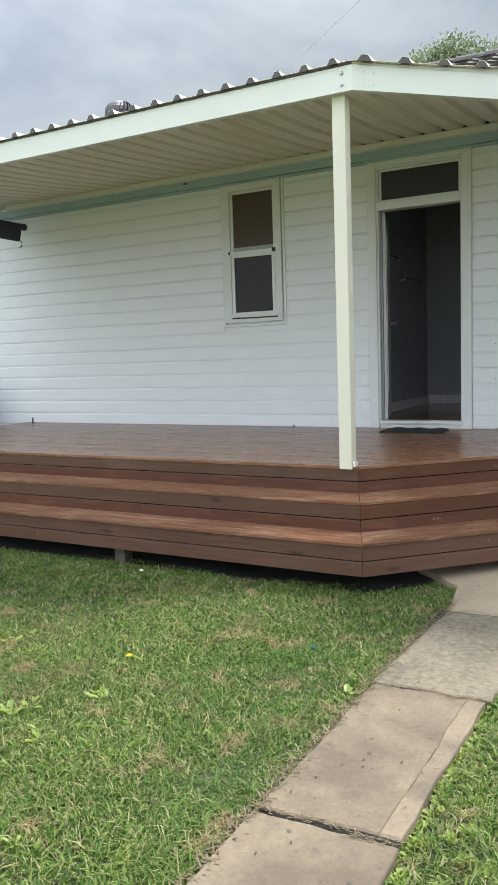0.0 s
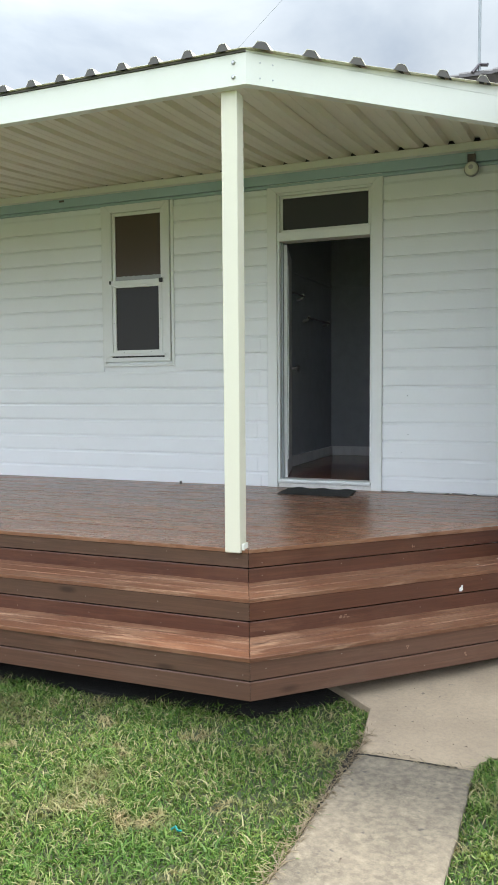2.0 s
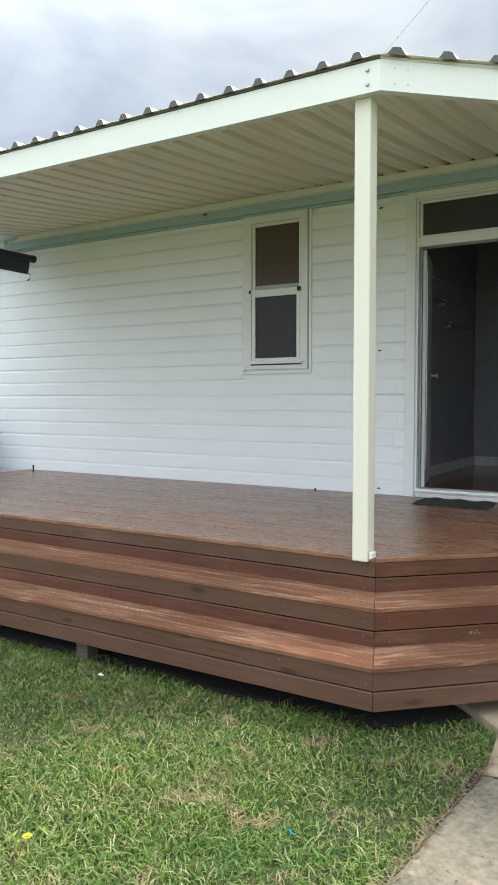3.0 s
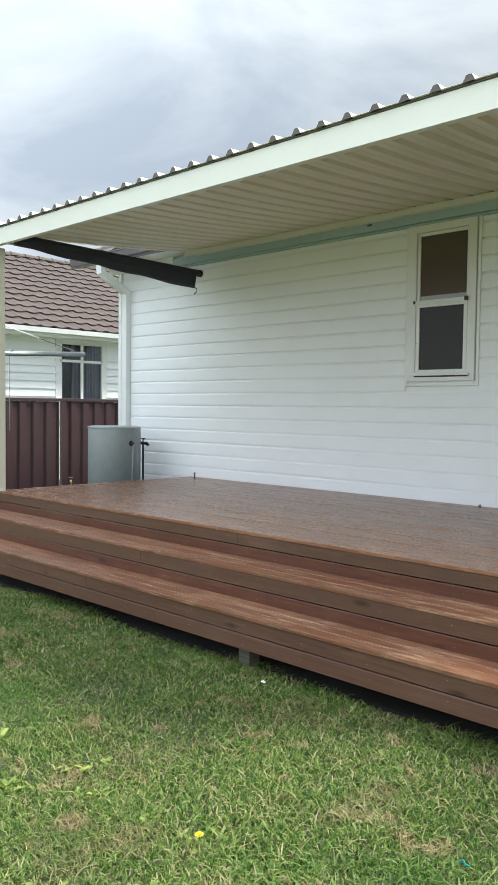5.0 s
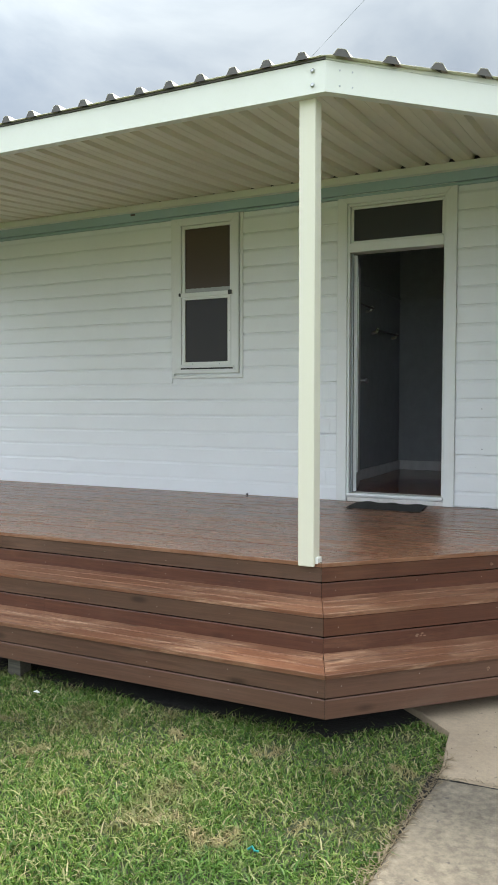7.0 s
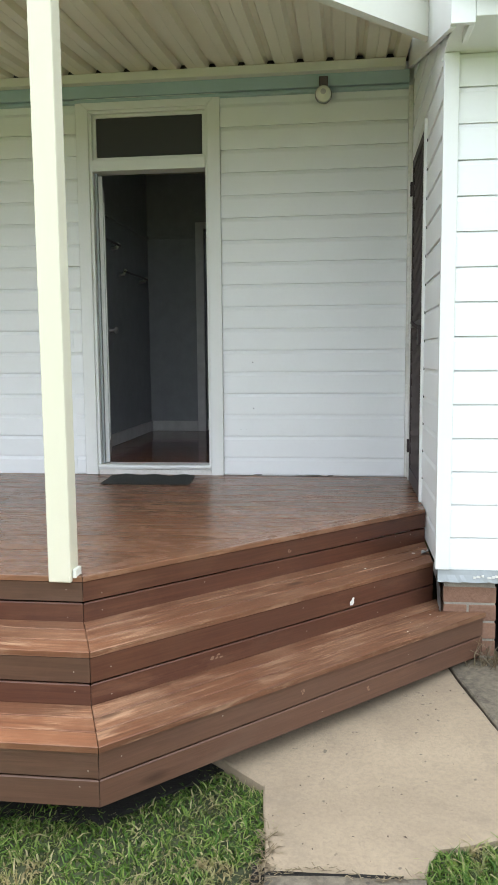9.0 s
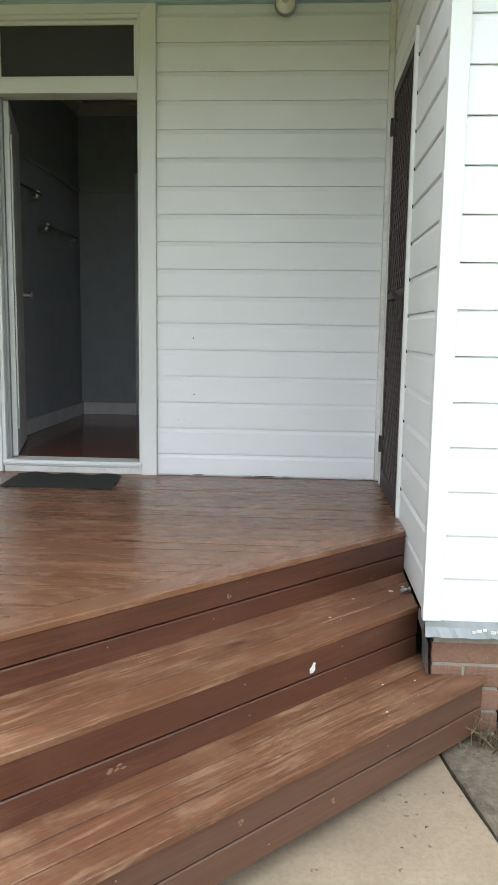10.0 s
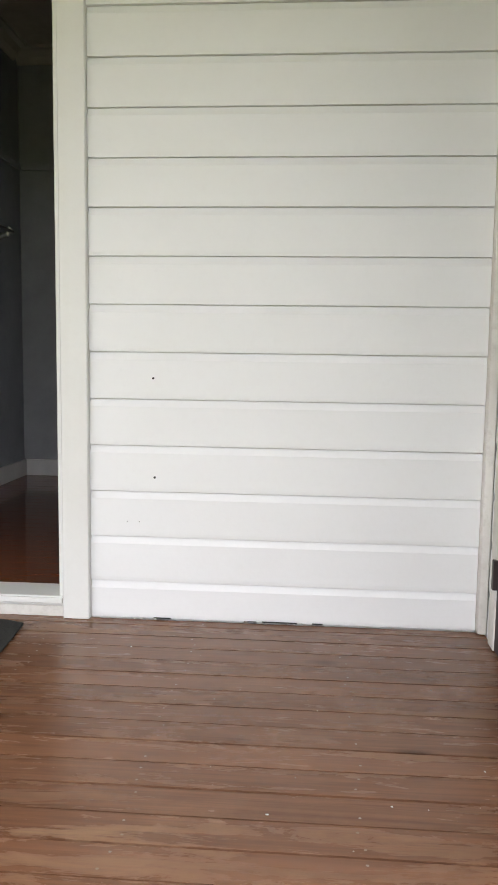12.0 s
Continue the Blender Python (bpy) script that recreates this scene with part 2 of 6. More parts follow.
def clear_build(nt, b):
    out = nt.nodes["Material Output"]
    tr, gl = nt.nodes.new("ShaderNodeBsdfTransparent"), nt.nodes.new("ShaderNodeBsdfGlossy")
    tr.inputs["Color"].default_value = (0.72, 0.73, 0.74, 1)
    gl.inputs["Roughness"].default_value = 0.04
    fr, mx = node(nt, "ShaderNodeFresnel", IOR=1.5), nt.nodes.new("ShaderNodeMixShader")
    nt.links.new(fr.outputs[0], mx.inputs[0])
    nt.links.new(tr.outputs[0], mx.inputs[1])
    nt.links.new(gl.outputs[0], mx.inputs[2])
    nt.links.new(mx.outputs[0], out.inputs["Surface"])


FROST = material("obscured_glass", glass_build)


def brown_reflection_build(nt, b):
    glass_build(nt, b)
    # the brown reflection in the upper pane is put into its base colour
    b.inputs["Base Color"].default_value = (0.105, 0.082, 0.068, 1)




def grey_reflection_build(nt, b):
    glass_build(nt, b)
    # lighter grey base stands for what the transom reflects
    b.inputs["Base Color"].default_value = (0.06, 0.06, 0.066, 1)


FROST3 = material("grey_reflection_glass", grey_reflection_build)
FROST2 = material("brown_reflection_glass", brown_reflection_build)
CLEAR = material("window_glass", clear_build)


def blade_build(nt, b):
    geo = nt.nodes.new("ShaderNodeNewGeometry")
    ramp = nt.nodes.new("ShaderNodeValToRGB")
    e = ramp.color_ramp.elements
    e[0].position, e[0].color = 0.0, (0.035, 0.080, 0.012, 1)
    e[1].position, e[1].color = 1.0, (0.30, 0.26, 0.13, 1)
    for p, c in ((0.32, (0.075, 0.145, 0.020, 1)), (0.60, (0.150, 0.235, 0.040, 1)), (0.76, (0.22, 0.28, 0.070, 1)), (0.90, (0.40, 0.35, 0.19, 1))):
        k = ramp.color_ramp.elements.new(p)
        k.color = c
    tc = nt.nodes.new("ShaderNodeTexCoord")
    f = noise_fac(nt, tc.outputs["Object"], 2.3, 5, 0.7, 0.53, 0.72)
    nt.links.new(geo.outputs["Random Per Island"], ramp.inputs["Fac"])
    c = blend(nt, scaled(nt, f, 0.8), ramp.outputs["Color"], (0.27, 0.20, 0.11))
    lush = noise_fac(nt, tc.outputs["Object"], 1.1, 5, 0.65, 0.50, 0.66)
    c = blend(nt, scaled(nt, lush, 0.65), c, (0.065, 0.150, 0.022))
    straw = noise_fac(nt, tc.outputs["Object"], 4.1, 3, 0.6, 0.59, 0.67)
    c = blend(nt, scaled(nt, straw, 0.7), c, (0.36, 0.27, 0.15))
    nt.links.new(c, b.inputs["Base Color"])
    b.inputs["Roughness"].default_value = 0.5
    b.inputs["Specular IOR Level"].default_value = 0.3
    tl, mx = nt.nodes.new("ShaderNodeBsdfTranslucent"), nt.nodes.new("ShaderNodeMixShader")
    nt.links.new(c, tl.inputs["Color"])
    mx.inputs[0].default_value = 0.3
    nt.links.new(b.outputs[0], mx.inputs[1])
    nt.links.new(tl.outputs[0], mx.inputs[2])
    nt.links.new(mx.outputs[0], nt.nodes["Material Output"].inputs["Surface"])


def leaf_material(name, a, c2):
    def build(nt, b):
        geo = nt.nodes.new("ShaderNodeNewGeometry")
        c = blend(nt, geo.outputs["Random Per Island"], a, c2)
        nt.links.new(c, b.inputs["Base Color"])
        b.inputs["Roughness"].default_value = 0.4
        tl, mx = nt.nodes.new("ShaderNodeBsdfTranslucent"), nt.nodes.new("ShaderNodeMixShader")
        nt.links.new(c, tl.inputs["Color"])
        mx.inputs[0].default_value = 0.3
        nt.links.new(b.outputs[0], mx.inputs[1])
        nt.links.new(tl.outputs[0], mx.inputs[2])
        nt.links.new(mx.outputs[0], nt.nodes["Material Output"].inputs["Surface"])
    return material(name, build)


BLADE = material("grass_blades", blade_build)
WEED = leaf_material("weed_leaves", (0.12, 0.19, 0.028), (0.30, 0.36, 0.07))
IVY = leaf_material("ivy_leaves", (0.035, 0.085, 0.02), (0.07, 0.15, 0.035))
GUM = leaf_material("gum_leaves", (0.10, 0.145, 0.060), (0.30, 0.34, 0.20))
TWIG = leaf_material("dry_stalks", (0.10, 0.07, 0.04), (0.30, 0.24, 0.15))
PETAL = plain("yellow_petals", (0.75, 0.60, 0.02), 0.5)


# ---- builders ----
def link(name, bm, mat, parent=None, label="", kind="", origin=None, ang=0.0, smooth=False):
    """One mesh object out of a bmesh given in world metres; its origin goes to origin or to its middle."""
    vs = [v.co for v in bm.verts]
    lo = Vector([min(v[i] for v in vs) for i in range(3)])
    hi = Vector([max(v[i] for v in vs) for i in range(3)])
    at = Vector(origin) if origin else Vector(((lo.x + hi.x) / 2, (lo.y + hi.y) / 2, lo.z))
    m = Matrix.Translation(at) @ Matrix.Rotation(ang, 4, "Z")
    bm.transform(m.inverted())
    bmesh.ops.recalc_face_normals(bm, faces=bm.faces[:])
    if smooth:
        for f in bm.faces:
            f.smooth = True
    me = bpy.data.meshes.new(name)
    bm.to_mesh(me)
    bm.free()
    me.materials.append(mat)
    ob = new(name, me)
    if parent:
        ob.parent = parent
        ob.matrix_basis = base(parent).inverted() @ m
    else:
        ob.matrix_basis = m
    return tagged(ob, label, kind=kind)


def base(ob):
    """The place of an object in the world, by its own and its parents' places."""
    m = ob.matrix_basis.copy()
    while ob.parent:
        ob = ob.parent
        m = ob.matrix_basis @ m
    return m


def thing(name, at, label, category, group="", kind=""):
    ob = new(name)
    ob.matrix_basis = Matrix.Translation(at)
    ob.empty_display_size = 0.1
    return tagged(ob, label, category, group, kind)


def add_box(bm, x0, x1, y0, y1, z0, z1):
    c = [bm.verts.new(p) for p in ((x0, y0, z0), (x1, y0, z0), (x1, y1, z0), (x0, y1, z0), (x0, y0, z1), (x1, y0, z1), (x1, y1, z1), (x0, y1, z1))]
    for f in ((0, 3, 2, 1), (4, 5, 6, 7), (0, 1, 5, 4), (1, 2, 6, 5), (2, 3, 7, 6), (3, 0, 4, 7)):
        bm.faces.new([c[i] for i in f])
    return c


def box(x0, x1, y0, y1, z0, z1, r=0.0):
    bm = bmesh.new()
    add_box(bm, x0, x1, y0, y1, z0, z1)
    if r:
        bmesh.ops.bevel(bm, geom=bm.edges[:], offset=r, segments=2, affect="EDGES", profile=0.5)
    return bm


def prism(bm, pts, z0, z1, r=0.0):
    """An upright prism on a plan polygon, its top edge eased by r."""
    n = len(pts)
    c = Vector((sum(p[0] for p in pts) / n, sum(p[1] for p in pts) / n))
    rings = [[(p[0], p[1], z0) for p in pts]]
    if r:
        rings.append([(p[0], p[1], z1 - r) for p in pts])
        inner = []
        for i, p in enumerate(pts):
            a, b, d = Vector(pts[i - 1][:2]), Vector(p[:2]), Vector(pts[(i + 1) % n][:2])
            e1, e2 = (b - a).normalized(), (d - b).normalized()
            n1, n2 = Vector((-e1.y, e1.x)), Vector((-e2.y, e2.x))
            k = n1 + n2
            k = k / max(0.3, k.dot(n1)) * r
            if (c - b).dot(k) < 0:
                k = -k
            inner.append((b.x + k.x, b.y + k.y, z1))
        rings.append(inner)
    else:
        rings.append([(p[0], p[1], z1) for p in pts])
    vs = [[bm.verts.new(p) for p in ring] for ring in rings]
    for a, b in zip(vs, vs[1:]):
        for i in range(n):
            bm.faces.new((a[i], a[(i + 1) % n], b[(i + 1) % n], b[i]))
    bm.faces.new(vs[0][::-1])
    bm.faces.new(vs[-1])
    return bm


def plank(parent, name, pts, z0, z1, mat, ang=0.0, r=0.002):
    return link(name, prism(bmesh.new(), pts, z0, z1, r), mat, parent, ang=ang)


def tube(bm, path, radius, sides=8, caps=True):
    """A round bar along a list of points."""
    rings = []
    for i, p in enumerate(path):
        p = Vector(p)
        a, b = Vector(path[max(0, i - 1)]), Vector(path[min(len(path) - 1, i + 1)])
        q = (b - a).to_track_quat("Z", "Y")
        rad = radius[i] if isinstance(radius, (list, tuple)) else radius
        rings.append([bm.verts.new(p + q @ Vector((rad * math.cos(2 * math.pi * k / sides), rad * math.sin(2 * math.pi * k / sides), 0))) for k in range(sides)])
    for r0, r1 in zip(rings, rings[1:]):
        for k in range(sides):
            bm.faces.new((r0[k], r0[(k + 1) % sides], r1[(k + 1) % sides], r1[k]))
    if caps:
        bm.faces.new(rings[0][::-1])
        bm.faces.new(rings[-1])
    return bm


def lathe(bm, centre, profile, sides=24, axis="Z"):
    """A turned shape: profile of (radius, height) along the axis."""
    c = Vector(centre)
    rings = []
    for rad, h in profile:
        ring = []
        for k in range(sides):
            u, v = rad * math.cos(2 * math.pi * k / sides), rad * math.sin(2 * math.pi * k / sides)
            d = {"Z": (u, v, h), "Y": (u, h, v), "X": (h, u, v)}[axis]
            ring.append(bm.verts.new(c + Vector(d)))
        rings.append(ring)
    for r0, r1 in zip(rings, rings[1:]):
        for k in range(sides):
            bm.faces.new((r0[k], r0[(k + 1) % sides], r1[(k + 1) % sides], r1[k]))
    bm.faces.new(rings[0][::-1])
    bm.faces.new(rings[-1])
    return bm


def raw(name, verts, faces, mat, parent=None, label="", category="", kind="", mats=()):
    """A mesh out of arrays of points and of equal-sided faces."""
    me = bpy.data.meshes.new(name)
    verts, faces = np.asarray(verts, np.float32), np.asarray(faces, np.int32)
    n, k = faces.shape
    me.vertices.add(len(verts))
    me.vertices.foreach_set("co", verts.ravel())
    me.loops.add(n * k)
    me.loops.foreach_set("vertex_index", faces.ravel())
    me.polygons.add(n)
    me.polygons.foreach_set("loop_start", np.arange(0, n * k, k, dtype=np.int32))
    me.update(calc_edges=True)
    me.materials.append(mat)
    ob = new(name, me)
    if parent:
        ob.parent = parent
        ob.matrix_basis = base(parent).inverted()
    return tagged(ob, label, category, kind=kind)


rng = np.random.default_rng(7)

# ---- the plan, in metres ----
DECKZ, WALLY, WINGX, WINGY = 0.670, 7.575, -0.258, 5.800
HL, HR = -8.72, 4.2            # the house's ends
CX, CY = -1.700, 4.985         # the deck's front corner
D45 = math.radians(45)


def corner(d):
    """The corner of the line that runs d outside the deck's edge."""
    return (CX + 0.4142 * d, CY - d)


def diag(d, x):
    """The point at x on the slanting line d outside the deck's edge."""
    c = corner(d)
    return (x, c[1] + x - c[0])


# ---- ground ----
def ground_z(x, y):
    rise = 0.055 * min(max(y - 4.3, 0), 1.8) * min(max((x + 1.2) / 0.5, 0), 1)
    return -0.035 + rise


def build_ground():
    xs = [-400, -60, -20] + [-12 + 0.4 * i for i in range(46)] + [12, 20, 60, 400]
    ys = [-400, -60, -20, -6] + [-2 + 0.4 * i for i in range(38)] + [20, 60, 400]
    verts = [(x, y, ground_z(x, y) + (0.012 * noise.noise(Vector((x * 1.3, y * 1.3, 0))) if -9 < x < 3 and 0 < y < 4 else 0)) for y in ys for x in xs]
    w = len(xs)
    faces = [(j * w + i, j * w + i + 1, (j + 1) * w + i + 1, (j + 1) * w + i) for j in range(len(ys) - 1) for i in range(w - 1)]
    ob = raw("ground", verts, faces, TURF, label="mown green lawn ground around the timber steps", category="ground", kind="structure")
    ob.data.materials.append(LAWN)
    for f in ob.data.polygons:
        x, y, _ = f.center
        if not (-10.4 < x < 2.4 and 0.0 < y < 8.0):
            f.material_index = 1
    # near-black beds deepen the shade under deck and wing
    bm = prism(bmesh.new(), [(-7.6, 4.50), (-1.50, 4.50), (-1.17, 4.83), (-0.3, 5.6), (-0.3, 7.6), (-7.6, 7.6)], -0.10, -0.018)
    link("soil_bed", bm, SOIL, label="bare soil under the timber deck, blackened for the shade there", kind="structure")
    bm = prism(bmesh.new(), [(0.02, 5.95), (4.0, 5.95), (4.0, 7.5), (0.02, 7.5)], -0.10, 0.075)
    link("soil_bed", bm, SOIL, label="bare soil under the house wing, blackened for the shade there", kind="structure")


build_ground()


def rough_slab(parent, pts, z, mat, seed):
    """A cast slab with a slightly broken outline and a tilted top: pts are (x, y, rise)."""
    ring = []
    n = len(pts)
    for i in range(n):
        a, b = pts[i], pts[(i + 1) % n]
        steps = max(2, int(math.dist(a[:2], b[:2]) / 0.06))
        for k in range(steps):
            t = k / steps
            x, y, h = (a[j] + (b[j] - a[j]) * t for j in range(3))
            w = 0.0 if k == 0 else 0.010 * noise.noise(Vector((x * 9, y * 9, seed)))
            ring.append((x + w, y - w, z + h))
    bm = bmesh.new()
    low = [bm.verts.new((p[0], p[1], p[2] - 0.08)) for p in ring]
    up = [bm.verts.new((p[0], p[1], p[2] - 0.006)) for p in ring]
    cx, cy = sum(p[0] for p in ring) / len(ring), sum(p[1] for p in ring) / len(ring)
    top = []
    for p in ring:
        d = Vector((cx - p[0], cy - p[1])).normalized() * 0.008
        top.append(bm.verts.new((p[0] + d.x, p[1] + d.y, p[2])))
    m = len(ring)
    for a, b in ((low, up), (up, top)):
        for i in range(m):
            bm.faces.new((a[i], a[(i + 1) % m], b[(i + 1) % m], b[i]))
    bm.faces.new(low[::-1])
    bm.faces.new(top)
    link("slab", bm, mat, parent, smooth=False)


link("soil_bed", box(-0.965, -0.52, -0.9, 4.33, -0.09, -0.010), SOIL, label="dark dirt in the joints of the slab path", kind="structure")
PATHS = thing("pavement", (-0.7, 3, 0), "worn tan concrete slab path leading to the timber steps", "path", kind="structure")
rough_slab(PATHS, [(-0.99, -0.9, 0), (-0.47, -0.9, 0), (-0.49, 0.98, 0), (-0.99, 0.98, 0)], 0.0, CONCRETE, 1)
rough_slab(PATHS, [(-0.99, 1.0, 0), (-0.48, 1.0, 0), (-0.51, 2.185, 0), (-0.985, 2.165, 0)], 0.0, CONCRETE, 2)
rough_slab(PATHS, [(-0.98, 2.188, 0), (-0.583, 2.218, 0), (-0.563, 3.245, 0), (-0.965, 3.225, 0)], 0.0, CONCRETE, 3)
rough_slab(PATHS, [(-0.5825, 2.218, 0), (-0.515, 2.222, 0), (-0.49, 3.245, 0), (-0.5625, 3.245, 0)], 0.0, CONCRETE, 7)
rough_slab(PATHS, [(-0.985, 3.243, 0), (-0.47, 3.264, 0), (-0.455, 4.315, 0), (-0.925, 4.285, 0)], -0.004, GREYCON, 4)
rough_slab(PATHS, [(-0.93, 4.298, 0), (-0.46, 4.327, 0), (-0.40, 4.46, 0.006), (-0.03, 4.58, 0.012), (-0.05, 4.98, 0.035),
                   (-0.21, 5.68, 0.075), (-0.26, 5.95, 0.08), (-0.8, 5.7, 0.06), (-1.30, 5.0, 0.035), (-0.975, 4.73, 0.02)], -0.008, TANCON, 5)
rough_slab(PATHS, [(-0.022, 4.60, 0.012), (1.5, 4.75, 0.01), (1.5, 5.93, 0.07), (-0.205, 5.93, 0.08), (-0.202, 5.69, 0.075), (-0.042, 4.985, 0.035)], -0.006, GREYCON, 6)


# ---- the house ----


def wall_with_holes(name, along, x0, x1, z0, z1, y0, y1, holes, mat, label, flip=False):
    """A plain thick wall in pieces round its openings; along x, or along y where flip."""
    bm = bmesh.new()
    cuts = sorted({x0, x1, *[h[0] for h in holes], *[h[1] for h in holes]})
    for a, b in zip(cuts, cuts[1:]):
        spans = sorted((h[2], h[3]) for h in holes if h[0] <= a and h[1] >= b)
        z = z0
        for lo, hi in [*spans, (z1, z1)]:
            if lo > z + 1e-4:
                add_box(bm, *((y0, y1, a, b) if flip else (a, b, y0, y1)), z, lo)
            z = hi
    return link(name, bm, mat, label=label, kind="structure")


WIN = (-4.12, -3.565, 1.81, 3.20)
DOOR = (-2.465, -1.628, 0.70, 3.20)
WDOOR = (6.65, 7.42, 0.665, 2.745)
WALL = wall_with_holes("wall_south", "x", HL, WINGX + 0.02, 0.20, 3.42, WALLY + 0.016, WALLY + 0.12, [WIN, DOOR], WHITE, "white horizontal weatherboard wall behind the deck")
WING = wall_with_holes("wall_wing_side", "y", WINGY + 0.016, WALLY + 0.1, 0.53, 2.95, WINGX + 0.016, WINGX + 0.11, [WDOOR], WHITE, "white weatherboard side wall of the house wing", True)
WFRONT = wall_with_holes("wall_wing_front", "x", WINGX + 0.016, HR, 0.53, 2.95, WINGY + 0.016, WINGY + 0.11, [], WHITE, "white weatherboard front wall of the house wing")
wall_with_holes("wall_wing_upper", "y", 6.45, WALLY + 0.1, 2.951, 3.36, WINGX + 0.016, WINGX + 0.11, [], WHITE, "white upper part of the wing's side wall", True)
wall_with_holes("wall_wing_upper", "y", WINGY + 0.02, 6.449, 2.951, 3.11, WINGX + 0.016, WINGX + 0.11, [], WHITE, "white upper part of the wing's side wall", True)
wall_with_holes("wall_west", "y", WALLY + 0.03, 14.4, 0.1, 3.42, HL + 0.016, HL + 0.12, [], WHITE, "white weatherboard end wall", True)
wall_with_holes("wall_north", "x", HL, HR, 0.1, 3.42, 14.4, 14.5, [], WHITE, "plain white back wall of the house")
wall_with_holes("wall_east", "y", WINGY + 0.03, 14.4, 0.1, 2.95, HR - 0.1, HR, [], WHITE, "plain white end wall of the house", True)


def blockers():
    """Dark foot wall under the house, set well back."""
    link("foundation", box(HL + 0.05, WINGX - 0.05, WALLY + 0.06, WALLY + 0.11, -0.05, 0.20), MORTAR, label="low base wall behind the deck", kind="structure")
    link("foundation", box(0.3, HR, 7.4, 7.5, -0.05, 0.53), MORTAR, label="low base wall deep under the wing", kind="structure")


blockers()

BOARD_CACHE = {}


def weatherboard(parent, a, b, z, h, front, facing, lip=0.128):
    """One board of the cladding from a to b; facing: s looks to -y, w looks to -x. The top edge is chamfered back."""
    key = (round(b - a, 4), round(h, 4), facing)
    if key not in BOARD_CACHE:
        c = 0.011
        prof = [(0, 0.0), (-0.001, 0.012), (0, h - 0.026), (c, h - 0.0025), (0.019, h - 0.0025), (0.019, 0.0)]
        bm = bmesh.new()
        half = (b - a) / 2
        for s in (-half, half):
            for d, zz in prof:
                bm.verts.new((s, d, zz) if facing == "s" else (d, s, zz))
        bm.verts.ensure_lookup_table()
        n = len(prof)
        for i in range(n):
            j = (i + 1) % n
            bm.faces.new([bm.verts[k] for k in (i, j, n + j, n + i)])
        bm.faces.new([bm.verts[k] for k in range(n)])
        bm.faces.new([bm.verts[k] for k in range(2 * n - 1, n - 1, -1)])
        bmesh.ops.recalc_face_normals(bm, faces=bm.faces[:])
        me = bpy.data.meshes.new("weatherboard")
        bm.to_mesh(me)
        bm.free()
        me.materials.append(WHITE)
        BOARD_CACHE[key] = me
    ob = new("weatherboard", BOARD_CACHE[key])
    mid = (a + b) / 2
    at = Vector((mid, front, z) if facing == "s" else (front, mid, z))
    ob.parent = parent
    ob.matrix_basis = base(parent).inverted() @ Matrix.Translation(at)


def frame_set(parent, name, x0, x1, z0, z1, y0, y1, w, mat, bottom=True, r=0.003):
    """Four mitred boards round an opening, facing -y."""
    bm = bmesh.new()
    o = [(x0, z0), (x1, z0), (x1, z1), (x0, z1)]
    i = [(x0 + w, z0 + (w if bottom else 0)), (x1 - w, z0 + (w if bottom else 0)), (x1 - w, z1 - w), (x0 + w, z1 - w)]
    sides = [(0, 1), (1, 2), (2, 3), (3, 0)]
    for a, b in sides:
        if a == 0 and not bottom:
            continue
        q = [o[a], o[b], i[b], i[a]]
        vs = [bm.verts.new((x, y, z)) for y in (y0, y1) for x, z in q]
        for f in ((0, 1, 2, 3), (7, 6, 5, 4), (0, 4, 5, 1), (1, 5, 6, 2), (2, 6, 7, 3), (3, 7, 4, 0)):
            bm.faces.new([vs[k] for k in f])
    if r:
        bmesh.ops.recalc_face_normals(bm, faces=bm.faces[:])
        bmesh.ops.bevel(bm, geom=bm.edges[:], offset=r, segments=1, affect="EDGES")
    return link(name, bm, mat, parent)


# window
W1 = thing("window_1", (-3.85, WALLY, 1.75), "white two-pane hung window with obscured glass in the deck wall", "window", kind="structure")
frame_set(W1, "architrave", -4.232, -3.467, 1.745, 3.285, WALLY - 0.012, WALLY + 0.03, 0.028, TRIM)
frame_set(W1, "window_frame", -4.203, -3.505, 1.79, 3.262, WALLY - 0.020, WALLY + 0.03, 0.085, TRIM)
frame_set(W1, "sash", -4.115, -3.575, 2.505, 3.175, WALLY - 0.004, WALLY + 0.04, 0.030, TRIM)
frame_set(W1, "sash", -4.108, -3.582, 1.862, 2.515, WALLY - 0.026, WALLY + 0.012, 0.036, TRIM)
link("window_sill", box(-4.14, -3.55, WALLY - 0.045, WALLY - 0.018, 1.842, 1.862, 0.003), TRIM, W1)
link("sill_gap", box(-4.12, -3.565, WALLY - 0.026, WALLY - 0.0205, 1.829, 1.842), BLACK, W1, "black shadow gap strip under the sash")
link("meeting_rail", box(-4.125, -3.565, WALLY - 0.034, WALLY - 0.004, 2.505, 2.545, 0.004), TRIM, W1)
link("pane", box(-4.088, -3.602, WALLY + 0.010, WALLY + 0.014, 2.53, 3.15), FROST2, W1)
link("pane", box(-4.075, -3.615, WALLY - 0.012, WALLY - 0.008, 1.895, 2.49), FROST, W1)
# pale strip added for the brightness of the lit inner sill behind the pane
strip = bmesh.new()
for k in range(24):
    x = -4.086 + k * 0.02
    add_box(strip, x, x + 0.0201, WALLY + 0.0055, WALLY + 0.0095, 2.546, 2.588 + 0.0016 * math.sin(k * 2.3) + 0.001 * math.sin(k * 5.1))
link("frosted_strip", strip, plain("lit_sill_tone", (0.42, 0.42, 0.42), 0.25), W1, "pale strip standing in for the lit inner sill behind the upper pane")
link("latch", box(-3.603, -3.567, WALLY - 0.050, WALLY - 0.030, 2.508, 2.548, 0.006), BLACK, W1, "black sash latch")
